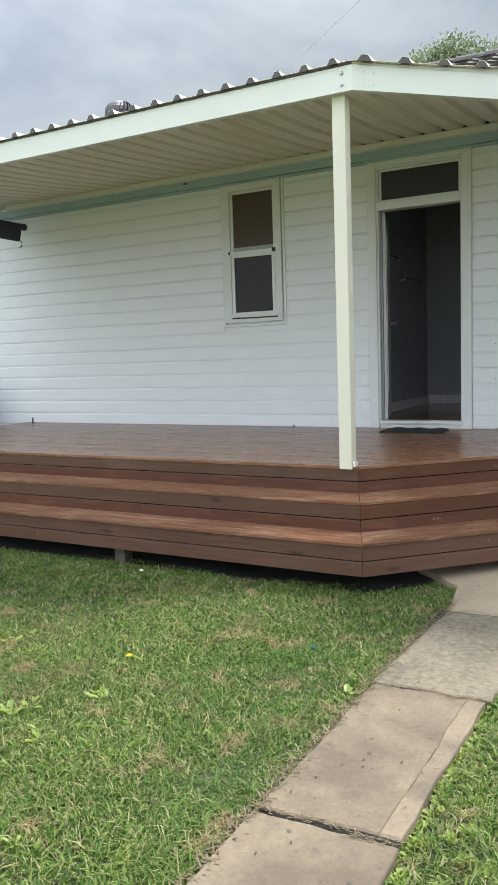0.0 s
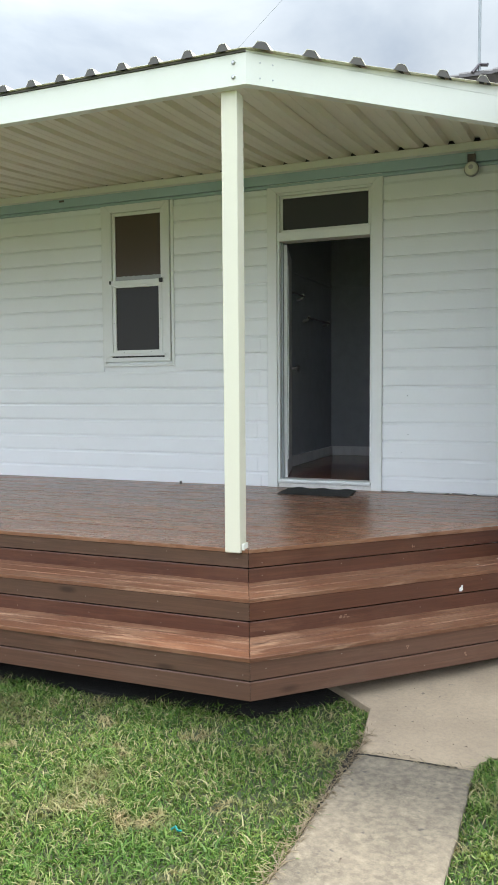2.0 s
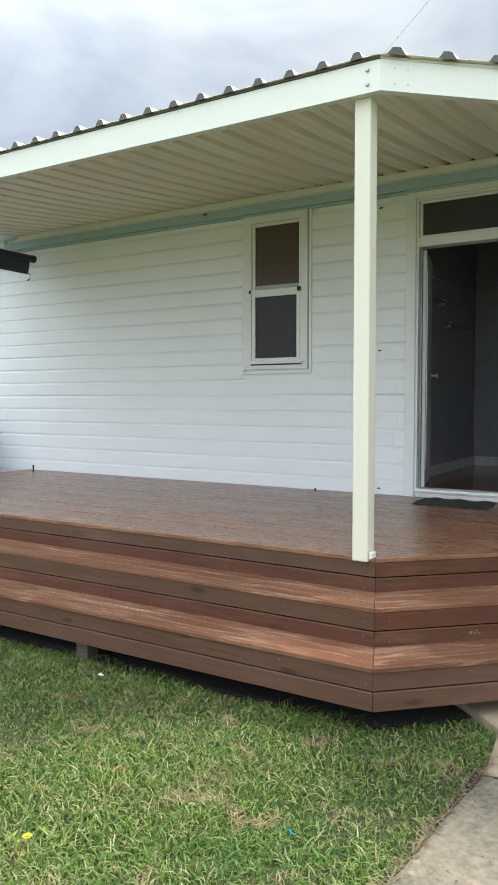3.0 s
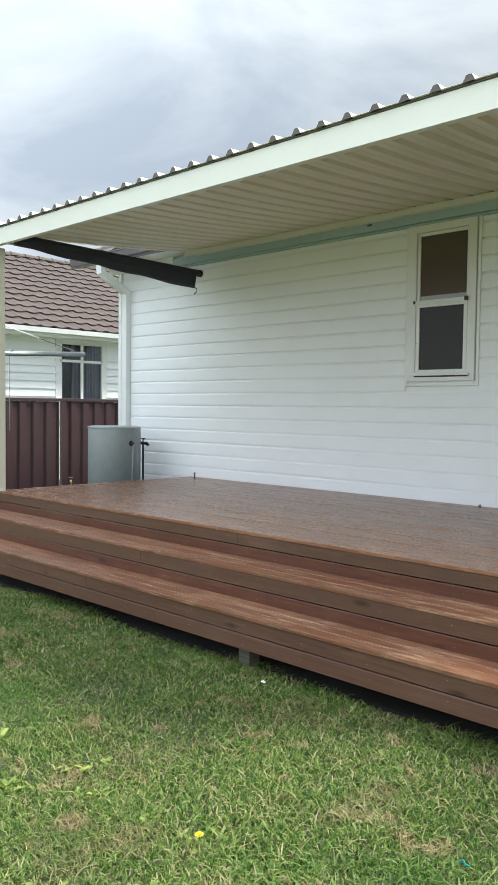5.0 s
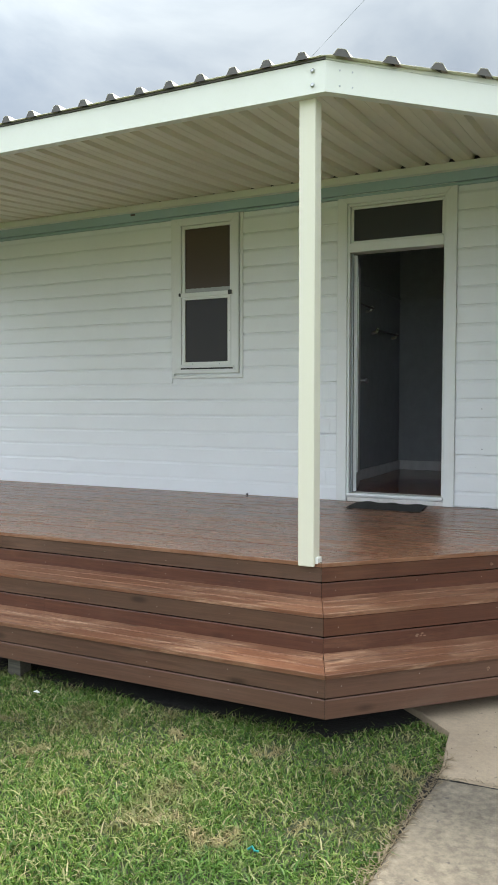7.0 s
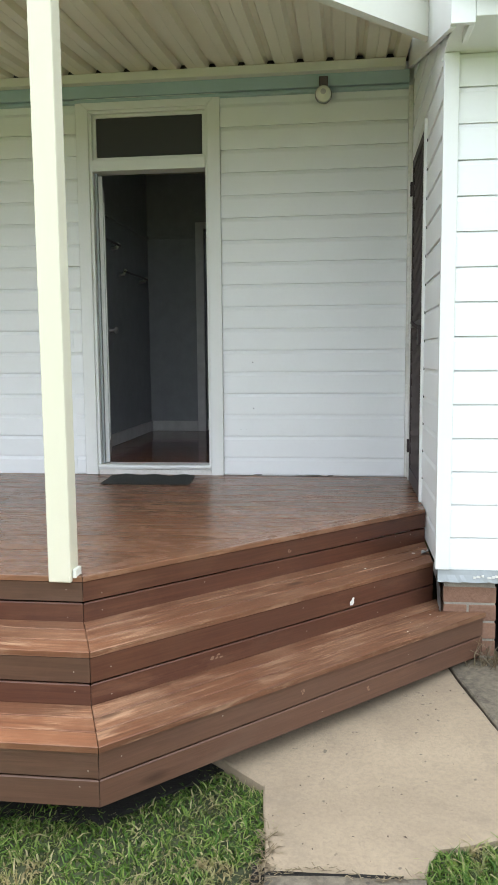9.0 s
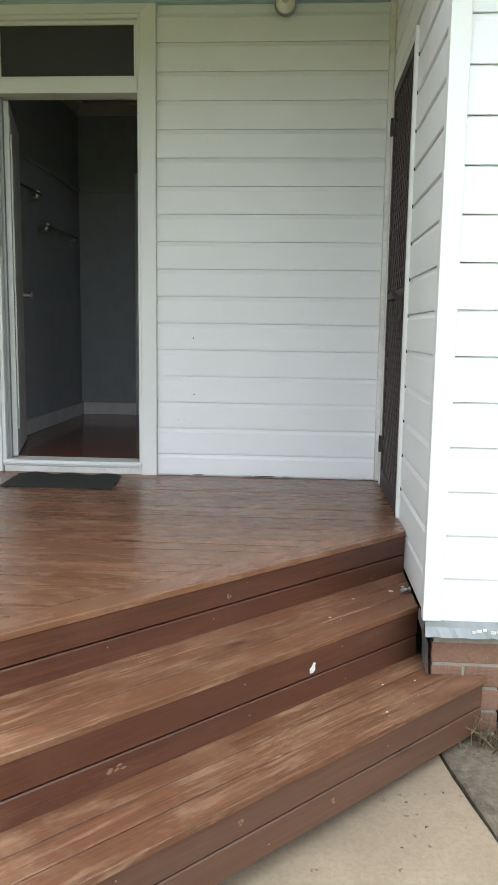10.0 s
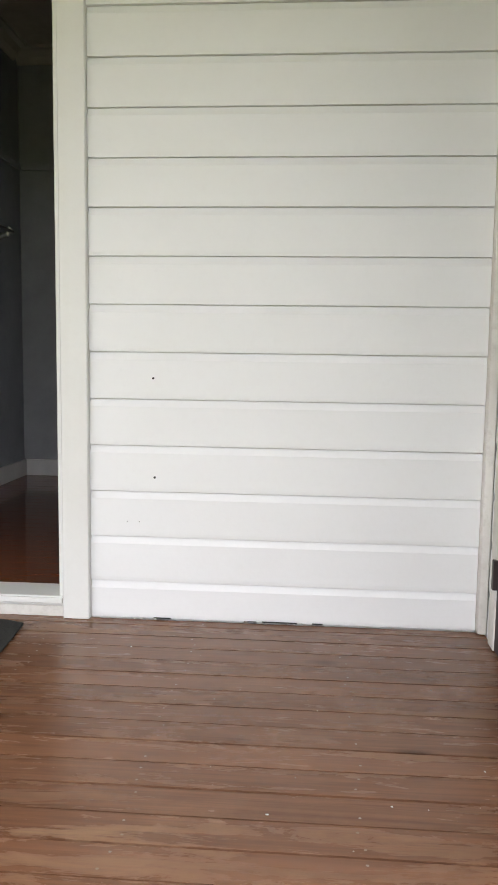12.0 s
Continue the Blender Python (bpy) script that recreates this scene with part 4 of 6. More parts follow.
main_roof()
link("ceiling", box(-6.3, 0.8, 7.7, 14.3, 3.422, 3.44), ROOMC, label="pale ceiling of the room", kind="structure")


def whirlybird(x, y, z):
    t = thing("roof_vent", (x, y, z), "ribbed grey metal whirlybird vent on the roof", "roof vent")
    link("throat", lathe(bmesh.new(), (x, y, z - 0.45), [(0.11, 0), (0.11, 0.45)], 20), GALV, t)
    bm = bmesh.new()
    n = 22
    for k in range(n):
        a = 2 * math.pi * k / n
        pr = []
        for i in range(9):
            f = i / 8
            th = -1.15 + 2.45 * f
            rad = 0.215 * math.cos(th) ** 0.7 + 0.004
            h = 0.17 + 0.165 * math.sin(th)
            pr.append((rad, h, a + 0.5 * f))
        for (r0, h0, a0), (r1, h1, a1) in zip(pr, pr[1:]):
            q = [(r0, h0, a0), (r0 * 0.86, h0, a0 + 0.30), (r1 * 0.86, h1, a1 + 0.30), (r1, h1, a1)]
            bm.faces.new([bm.verts.new((x + r * math.cos(g), y + r * math.sin(g), z + h)) for r, h, g in q])
    link("vane", bm, DULLZINC, t, "curved metal vanes", kind="stuff")
    link("cap", lathe(bmesh.new(), (x, y, z + 0.325), [(0.090, 0), (0.07, 0.015), (0.02, 0.03)], 20), GALV, t)


whirlybird(-7.08, 9.6, 4.83)


def antenna():
    t = thing("roof_mast", (-1.15, 11, 5.25), "thin grey metal mast on the roof ridge", "antenna")
    link("pole", tube(bmesh.new(), [(-1.15, 10.98, 5.22), (-1.15, 10.98, 8.4)], 0.018, 8), GALV, t)
    link("clamp", tube(bmesh.new(), [(-1.22, 10.9, 5.22), (-1.15, 10.98, 5.33), (-1.05, 10.94, 5.30)], 0.022, 6), GUTTER, t)


antenna()


def downpipe():
    t = thing("downpipe", (-8.6, WALLY - 0.08, 0), "pale painted rectangular downpipe at the house corner", "downpipe")
    bm = bmesh.new()
    x0, x1, yb = -8.60, -8.50, WALLY - 0.075
    add_box(bm, x0, x1, yb, yb + 0.07, 0.0, 2.98)
    link("pipe", bm, TRIM, t)
    bm = bmesh.new()
    ring = []
    for y, z, tilt in ((yb + 0.035, 2.981, 0), (yb + 0.035, 3.03, 0.5), (7.22, 3.20, 0.9), (7.13, 3.25, 0.5), (7.12, 3.365, 0)):
        ring.append([bm.verts.new(p) for p in ((x0, y - 0.035, z - tilt * 0.035), (x1, y - 0.035, z - tilt * 0.035), (x1, y + 0.035, z + tilt * 0.035), (x0, y + 0.035, z + tilt * 0.035))])
    for a, b in zip(ring, ring[1:]):
        for k in range(4):
            bm.faces.new((a[k], a[(k + 1) % 4], b[(k + 1) % 4], b[k]))
    link("elbow", bm, TRIM, t)
    for z in (1.2, 2.9):
        link("strap", box(x0 - 0.008, x1 + 0.008, yb - 0.004, yb + 0.066, z, z + 0.03), TRIM, t)


downpipe()


def water_heater():
    cx, cy, r = -8.05, 6.98, 0.325
    t = thing("water_heater", (cx, cy, 0), "grey cylindrical storage water heater with pipe valves", "water heater")
    link("tank", lathe(bmesh.new(), (cx, cy, 0.02), [(r, 0), (r, 1.235), (r * 0.985, 1.25), (r * 0.9, 1.258)], 40), TANKM, t, smooth=False)
    for f in t.children[0].data.polygons:
        f.use_smooth = abs(f.normal.z) < 0.5
    link("lid_rim", lathe(bmesh.new(), (cx, cy, 1.252), [(r + 0.006, 0), (r + 0.006, 0.012), (r - 0.03, 0.018)], 40), GALV, t)
    a = math.radians(2)
    vx, vy = cx + r * math.cos(a), cy + r * math.sin(a)
    link("valve", lathe(bmesh.new(), (vx - 0.01, vy, 1.07), [(0.035, -0.02), (0.035, 0.01), (0.015, 0.02), (0.015, 0.055)], 12, "X"), BLACK, t)
    link("drain_pipe", tube(bmesh.new(), [(vx + 0.045, vy, 1.06), (vx + 0.04, vy - 0.02, 0.6), (vx + 0.035, vy - 0.02, 0.0)], 0.009, 8), GALV, t)
    px, py = -7.835, 7.262
    link("riser_pipe", tube(bmesh.new(), [(px, py, 0.0), (px, py, 1.06)], 0.013, 8), BLACK, t)
    link("tap_body", tube(bmesh.new(), [(px - 0.04, py - 0.05, 1.07), (px + 0.03, py + 0.04, 1.06), (px + 0.04, py + 0.05, 1.03)], 0.020, 8), BLACK, t)
    link("tap_handle", tube(bmesh.new(), [(px - 0.03, py, 1.12), (px + 0.03, py, 1.12)], 0.010, 6), BLACK, t)
    link("tap_stem", tube(bmesh.new(), [(px, py, 1.06), (px, py, 1.12)], 0.008, 6), BLACK, t)


water_heater()


def deck_spike(x, y, z0, h, name, label):
    t = tagged(link(name, tube(bmesh.new(), [(x, y, z0), (x + 0.002, y, z0 + h * 0.6), (x, y, z0 + h)], [0.011, 0.009, 0.012], 8), BLACK), label, "pipe stub")
    return t


deck_spike(-6.98, 7.36, DECKZ, 0.075, "pipe_stub", "short black pipe stub standing on the deck by the wall")
deck_spike(-3.40, 7.52, DECKZ, 0.018, "pipe_stub", "tiny black pipe stub standing on the deck by the wall")

# ---- fence, clothes hoist and neighbour ----


def fence():
    t = thing("metal_fence", (-10.5, 9, 0), "maroon ribbed steel panel fence along the side boundary", "fence")
    x = -10.5
    y = 3.0
    i = 0
    while y < 18:
        bm = bmesh.new()
        prof = []
        for k in range(11):
            a = y + k * 0.22
            prof += [(a, 0.0), (a + 0.085, 0.0), (a + 0.105, 0.034), (a + 0.20, 0.034)]
        prof = [p for p in prof if p[0] <= y + 2.36]
        lines = [[bm.verts.new((x + d + w, yy, zz)) for w in (0.0, 0.003) for zz in (0.0, 1.585)] for yy, d in prof]
        for a, b in zip(lines, lines[1:]):
            bm.faces.new((a[0], b[0], b[1], a[1]))
            bm.faces.new((a[2], a[3], b[3], b[2]))
        link("panel", bm, FENCEM, t)
        link("rail", box(x - 0.012, x + 0.052, y, y + 2.365, 1.586, 1.632, 0.004), FENCEM, t)
        link("upright", box(x - 0.02, x + 0.045, y + 2.345, y + 2.425, 0, 1.634, 0.003), FENCEM, t)
        y += 2.42
        i += 1


fence()


def hoist():
    t = thing("clothes_hoist", (-9.2, 4.3, 0), "weathered galvanised rotary clothes hoist", "clothes hoist")
    link("mast", tube(bmesh.new(), [(-9.2, 4.3, -0.05), (-9.2, 4.3, 2.25)], 0.025, 10), GALV, t)
    arm = [(-9.2, 4.3, 2.09), (-9.0, 7.18, 2.215)]
    link("arm", tube(bmesh.new(), arm, [0.030, 0.034], 10), GALV, t, "weathered grey tube arm")
    link("arm", tube(bmesh.new(), [(-9.2, 4.3, 2.09), (-9.6, 1.5, 2.2)], 0.03, 10), GALV, t)
    link("stay_wire", tube(bmesh.new(), [(-9.2, 4.3, 2.98), (-9.02, 7.02, 2.255)], 0.006, 6), GALV, t)
    link("stay_wire", tube(bmesh.new(), [(-9.2, 4.3, 2.24), (-9.2, 4.3, 2.98)], 0.015, 6), GALV, t)
    for f in (0.64, 0.93):
        p = Vector(arm[0]).lerp(Vector(arm[1]), f)
        link("line_hook", tube(bmesh.new(), [p + Vector((0.0, -0.03, 0.0)), p + Vector((0.03, 0, 0.05)), p + Vector((0, 0.04, 0.03))], 0.008, 6), GALV, t)
    link("drop_line", tube(bmesh.new(), [(-9.07, 6.12, 2.17), (-9.07, 6.12, 1.2)], 0.004, 5), GALV, t)


hoist()


def neighbour():
    t = thing("neighbour_house", (-14.2, 12, 0), "white weatherboard neighbouring house with a brown tile roof", "house")
    x = -14.0
    bm = bmesh.new()
    wy0, wy1, wz0, wz1 = 9.98, 11.05, 1.30, 2.82
    z = 0.0
    h = 0.155
    while z < 2.99:
        for a, b in ((0.0, wy0 - 0.10), (wy1 + 0.10, 20.0)) if (z + h > wz0 - 0.1 and z < wz1 + 0.08) else ((0.0, 20.0),):
            v = [bm.verts.new(p) for p in ((x + 0.034, a, z), (x + 0.034, b, z), (x + 0.006, b, z + h), (x + 0.006, a, z + h), (x - 0.02, a, z), (x - 0.02, b, z), (x - 0.02, b, z + h), (x - 0.02, a, z + h))]
            for f in ((0, 1, 2, 3), (4, 7, 6, 5), (0, 4, 5, 1), (2, 6, 7, 3), (0, 3, 7, 4), (1, 5, 6, 2)):
                bm.faces.new([v[k] for k in f])
        z += h
    link("cladding", bm, WHITE, t, kind="stuff")
    bm = bmesh.new()
    add_box(bm, x - 0.14, x - 0.03, 0.0, wy0, 0, 3.02)
    add_box(bm, x - 0.14, x - 0.03, wy1, 20.0, 0, 3.02)
    add_box(bm, x - 0.14, x - 0.03, wy0, wy1, 0, wz0)
    add_box(bm, x - 0.14, x - 0.03, wy0, wy1, wz1, 3.02)
    add_box(bm, x - 7.0, x - 6.9, 0.0, 20.0, 0, 3.02)
    add_box(bm, x - 7.0, x - 0.14, 0.0, 0.1, 0, 3.02)
    add_box(bm, x - 7.0, x - 0.14, 19.9, 20.0, 0, 3.02)
    link("wall", bm, WHITE, t)
    w = thing("window", (x, 10.5, wz0), "", "")
    w.parent = t
    w.matrix_basis = base(t).inverted() @ Matrix.Translation((x, 10.5, wz0))
    bm = bmesh.new()
    for a in ((wy0 - 0.10, wy0, wz0 - 0.1, wz1 + 0.08), (wy1, wy1 + 0.10, wz0 - 0.1, wz1 + 0.08), (wy0, wy1, wz1, wz1 + 0.08), (wy0, wy1, wz0 - 0.1, wz0),
              (10.49, 10.54, wz0, wz1), (wy0, wy1, 2.42, 2.47), (wy0, wy0 + 0.04, wz0, wz1), (wy1 - 0.04, wy1, wz0, wz1), (wy0, wy1, wz1 - 0.035, wz1)):
        add_box(bm, x - 0.02, x + 0.04, *a)
    link("window_frame", bm, TRIM, w)
    link("pane", box(x - 0.010, x - 0.006, wy0 + 0.04, wy1 - 0.04, wz0, wz1 - 0.036), CLEAR, w)
    bm = bmesh.new()
    rows = []
    for i in range(60):
        y = wy0 + 0.02 + (wy1 - wy0 - 0.04) * i / 59
        if 0.12 < i / 59 < 0.30:
            rows.append(None)
            continue
        d = 0.03 * math.sin(i * 1.1) + 0.015 * math.sin(i * 2.7)
        rows.append([bm.verts.new((x - 0.09 + d, y, zz)) for zz in (wz0, wz1)])
    for a, b in zip(rows, rows[1:]):
        if a and b:
            bm.faces.new((a[0], b[0], b[1], a[1]))
    link("curtain", bm, CURTAIN, w, "hanging white curtain")
    link("fascia", box(x + 0.42, x + 0.45, -0.4, 20.4, 2.88, 3.0), TRIM, t)
    link("eave_lining", box(x - 0.02, x + 0.42, -0.4, 20.4, 2.885, 2.90), TRIM, t)
    bm = bmesh.new()
    prof = [(0.0, 0), (0.0, -0.09), (0.10, -0.09), (0.115, 0.0), (0.105, 0.0), (0.095, -0.08), (0.008, -0.08), (0.008, 0)]
    ends = [[bm.verts.new((x + 0.452 + a, y, 3.03 + b)) for a, b in prof] for y in (-0.4, 20.4)]
    for i in range(len(prof)):
        j = (i + 1) % len(prof)
        bm.faces.new((ends[0][i], ends[0][j], ends[1][j], ends[1][i]))
    link("gutter", bm, TRIM, t)
    r = thing("roof", (x, 10, 3), "", "")
    r.parent = t
    r.matrix_basis = base(t).inverted() @ Matrix.Translation((x, 10, 3))
    ex, ez = x + 0.50, 3.03
    run, up = 3.9, 2.10
    sl = math.hypot(run, up)
    bm = bmesh.new()
    tile_field(bm, (ex, 20.4, ez), (0, -1, 0), (-run, 0, up), 20, sl, lambda d: (d * run / sl, 20.8 - max(0.0, d * run / sl)), 0.33, 0.31)
    link("roof_tiles", bm, TILE, r, kind="stuff")
    bm = bmesh.new()
    z = -0.03
    P = [(ex, -0.4, ez + z), (ex, 20.4, ez + z), (ex - run, 20.4 - run, ez + up + z), (ex - run, -0.4 + run, ez + up + z), (ex - 2 * run, -0.4, ez + z), (ex - 2 * run, 20.4, ez + z)]
    for f in ((0, 1, 2, 3), (0, 3, 4), (1, 5, 2), (4, 3, 2, 5)):
        roof_plane(bm, [P[k] for k in f])
    link("roof_base", bm, TILE, r)
    ridge_caps(r, (ex - run, -0.4 + run, ez + up + 0.02), (ex - run, 20.4 - run, ez + up + 0.02), TILE)
    ridge_caps(r, (ex, 20.4, ez + 0.02), (ex - run, 20.4 - run, ez + up + 0.02), TILE)


neighbour()


def gum_tree():
    t = thing("tree", (-5.7, 22.5, 0), "tall grey-green gum tree standing beyond the roof", "tree")
    bm = bmesh.new()
    tube(bm, [(-5.7, 22.5, -0.1), (-5.6, 22.5, 3.5), (-5.75, 22.4, 6.2), (-5.6, 22.4, 8.2)], [0.26, 0.19, 0.13, 0.05], 10)
    for a, b in (((-5.62, 22.5, 4.2), (-7.0, 22.3, 7.9)), ((-5.7, 22.4, 5.4), (-4.5, 22.6, 8.2)), ((-5.7, 22.4, 6.2), (-6.2, 23.2, 8.8)), ((-5.7, 22.4, 6.0), (-5.0, 21.6, 8.6))):
        m = Vector(a).lerp(Vector(b), 0.5) + Vector((0.1, 0, -0.2))
        tube(bm, [a, m, b], [0.09, 0.06, 0.02], 7)
    link("trunk", bm, STUMPM, t)
    g = np.random.default_rng(11)
    lumps = [(-6.05, 22.5, 9.35, 0.55), (-5.5, 22.4, 9.45, 0.50), (-5.0, 22.4, 9.25, 0.60), (-4.6, 22.6, 9.1, 0.50),
             (-5.8, 22.5, 8.7, 0.8), (-4.9, 22.3, 8.5, 0.8), (-6.4, 22.3, 8.3, 0.6), (-5.2, 23.1, 8.9, 0.6), (-6.1, 21.9, 8.9, 0.5)]
    V, F = [], []
    for cx, cy, cz, rad in lumps:
        for _ in range(26):
            d = g.normal(size=3)
            d /= np.linalg.norm(d)
            cc = np.array((cx, cy, cz)) + d * rad * g.uniform(0.55, 1.0) * np.array((1, 1, 0.85))
            for _ in range(26):
                p = cc + g.normal(size=3) * 0.13
                a = g.normal(size=3) + np.array((0, 0, -1.2))
                a /= np.linalg.norm(a)
                s = np.cross(a, g.normal(size=3))
                s /= np.linalg.norm(s)
                ln, wd = g.uniform(0.09, 0.16), g.uniform(0.022, 0.040)
                i = len(V)
                V += [p - s * wd, p + a * ln * 0.5 - s * wd * 0.2 + s * 0, p + a * ln, p + s * wd]
                F.append((i, i + 1, i + 2, i + 3))
    raw("crown", V, F, GUM, t, kind="stuff")


gum_tree()


def service_cable():
    """The thin cable that comes down over the roof from the street."""
    pts = []
    a, b = Vector((-0.02, 4.5, 4.29)), Vector((-8.39, 18.0, 8.30))
    for i in range(9):
        t = i / 8
        p = a.lerp(b, t)
        pts.append((p.x, p.y, p.z - 0.10 * t * (1 - t)))
    tagged(link("service_cable", tube(bmesh.new(), pts, 0.0019, 5), GALV), "thin black service cable hung above the roof", "cable")


service_cable()

# ---- the deck and its steps ----
DECKT = thing("deck", (-4.4, 6.2, 0), "reddish-brown stained timber deck with worn boards", "deck", kind="structure")
STEPS = thing("steps", (-3.5, 4.7, 0), "two wide stained timber steps wrapping the deck's corner, treads worn pale", "steps", kind="structure")
LX = -7.28


def front_pair(parent, name, d0, d1, z0, z1, mat, right=WINGX - 0.004, left=LX, top=None, joints=(), side=None, r=0.002):
    """A board between the lines d0 (outer) and d1 (inner) outside the deck's edge: the front run, cut at joints, and the slanting run."""
    a, b = corner(d0), corner(d1)
    cuts = [left, *joints, None]
    for p, q in zip(cuts, cuts[1:]):
        if q is None:
            pts = [(p + 0.001, a[1]), (a[0] - 0.001, a[1]), (b[0] - 0.001, b[1]), (p + 0.001, b[1])]
        else:
            pts = [(p + 0.001, a[1]), (q - 0.001, a[1]), (q - 0.001, b[1]), (p + 0.001, b[1])]
        plank(parent, name, pts, z0, z1, mat, r=r)
    e0, e1 = diag(d0, right), diag(d1, right)
    if top is not None and e0[1] < top:
        e0 = (top - a[1] + a[0], top)
        if e1[1] < top:
            e1 = (top - b[1] + b[0], top)
            pts = [(a[0] + 0.001, a[1]), e0, e1, (b[0] + 0.001, b[1])]
        else:
            pts = [(a[0] + 0.001, a[1]), e0, (right, top), e1, (b[0] + 0.001, b[1])]
    else:
        pts = [(a[0] + 0.001, a[1]), e0, e1, (b[0] + 0.001, b[1])]
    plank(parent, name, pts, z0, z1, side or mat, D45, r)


TH = 0.021
W = 0.0878
EDGE = 0.026
# edge board of the deck
front_pair(DECKT, "edge_board", EDGE, -W, DECKZ - TH + 0.006, DECKZ + 0.006, DECK, joints=(-4.9,))


def deck_z(y):
    """The deck's surface, falling slightly from its outer edge to the wall."""
    return DECKZ - 0.002 + 0.008 * (WALLY - y) / 2.59



def deck_boards():
    g = random.Random(4)
    y = CY + W + 0.005
    row = 0
    inner = corner(-W - 0.005)
    while y < WALLY - 0.02:
        y1 = min(y + W, WALLY - 0.004)
        xa = min(WINGX - 0.004, inner[0] + (y - inner[1]))
        xb = min(WINGX - 0.004, inner[0] + (y1 - inner[1]))
        cuts = [LX] + sorted(g.sample([-6.3, -5.85, -5.4, -4.95, -4.5, -4.05, -3.6, -3.15, -2.7, -2.25], 2 if row % 2 else 1))
        lift = g.uniform(-0.0012, 0.0012)
        for i, c in enumerate(cuts):
            if i + 1 < len(cuts):
                pts = [(c + 0.001, y), (cuts[i + 1] - 0.001, y), (cuts[i + 1] - 0.001, y1), (c + 0.001, y1)]
            else:
                pts = [(c + 0.001, y), (xa, y), (xb, y1), (c + 0.001, y1)]
            plank(DECKT, "deck_board", pts, deck_z(y) - TH, deck_z(y) + lift - 0.001, DECK, r=0.0)
        y += 0.094
        row += 1


deck_boards()
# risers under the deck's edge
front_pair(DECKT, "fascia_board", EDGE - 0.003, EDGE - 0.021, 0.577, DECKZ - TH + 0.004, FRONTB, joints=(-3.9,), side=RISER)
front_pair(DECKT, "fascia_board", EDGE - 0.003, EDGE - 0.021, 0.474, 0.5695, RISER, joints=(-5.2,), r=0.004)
# upper step
T2, T1 = 0.496, 0.303
D2o, D1o = 0.318, 0.596
for k in range(3):
    w = (D2o + 0.006) / 3
    front_pair(STEPS, "tread_board", D2o - k * w, D2o - (k + 1) * w + 0.004, T2 - TH, T2, TREAD, joints=((-4.4, -5.6, -3.7)[k],))
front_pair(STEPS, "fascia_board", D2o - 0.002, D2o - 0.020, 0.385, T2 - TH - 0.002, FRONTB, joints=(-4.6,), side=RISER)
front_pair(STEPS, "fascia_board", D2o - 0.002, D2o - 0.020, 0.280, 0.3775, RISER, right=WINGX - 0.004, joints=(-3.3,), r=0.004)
# lower step
for k in range(3):
    w = (D1o - D2o + 0.006) / 3
    front_pair(STEPS, "tread_board", D1o - k * w, D1o - (k + 1) * w + 0.004, T1 - TH, T1, TREAD, right=-0.242, top=WINGY + 0.010, joints=((-5.0, -3.9, -5.7)[k],))
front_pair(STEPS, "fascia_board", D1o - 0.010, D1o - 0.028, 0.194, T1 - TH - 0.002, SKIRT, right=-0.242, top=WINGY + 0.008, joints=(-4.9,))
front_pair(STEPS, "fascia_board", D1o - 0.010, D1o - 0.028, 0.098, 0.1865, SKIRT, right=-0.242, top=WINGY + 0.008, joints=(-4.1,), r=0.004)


def framing():
    """Stumps and bearers, seen in the dark gap."""
    t = thing("deck_framing", (-4, 5.5, 0), "weathered timber stumps and bearers in the dark under the deck", "stumps")
    for x in (-1.75, -3.34, -5.0, -6.7):
        for y in (4.505, 5.6, 6.9):
            if y < 5 and x != -3.34:
                continue
            xx = x if y < 5 else x + 0.05
            link("stump", box(xx - 0.045, xx + 0.045, y - 0.045, y + 0.045, -0.12, 0.27 if y < 5 else 0.50, 0.003), STUMPM, t)
    for y, z in ((5.6, 0.50), (6.9, 0.50)):
        link("bearer", box(LX + 0.03, -1.6, y - 0.035, y + 0.035, z, z + 0.10), STUMPM, t)
    link("bearer", box(LX + 0.03, -1.62, 4.50, 4.58, 0.195, 0.272), STUMPM, t)
    x = LX + 0.1
    while x < -0.4:
        y0 = max(CY + 0.04, CY + 0.04 + (x - CX))
        link("joist", box(x - 0.02, x + 0.02, y0 + 0.05, WALLY - 0.01, 0.601, DECKZ - TH - 0.001), STUMPM, t)
        x += 0.45
    bm = bmesh.new()
    add_box(bm, LX + 0.001, LX + 0.02, CY + 0.03, WALLY - 0.01, 0.45, DECKZ - TH - 0.001)
    link("end_board", bm, RISER, t)


framing()

# ---- pier, flashing and pipe under the wing ----


def pier():
    t = thing("brick_pier", (-0.11, 5.9, 0), "brown brick pier under the corner of the house wing", "pier", kind="structure")
    x0, x1, y0, y1 = -0.232, 0.012, 5.812, 6.03
    link("mortar", box(x0 + 0.006, x1 - 0.006, y0 + 0.006, y1 - 0.006, -0.05, 0.446), MORTAR, t)
    z = -0.085
    row = 0
    while z < 0.40:
        top = min(z + 0.076, 0.448)
        runs = ((x0, x0 + 0.110), (x0 + 0.120, x1)) if row % 2 == 0 else ((x0, x1),)
        for a, b in runs:
            link("brick", box(a, b, y0 + 0.002 * (row % 3), y1, z, top, 0.004), BRICK, t)
        z += 0.086
        row += 1


pier()


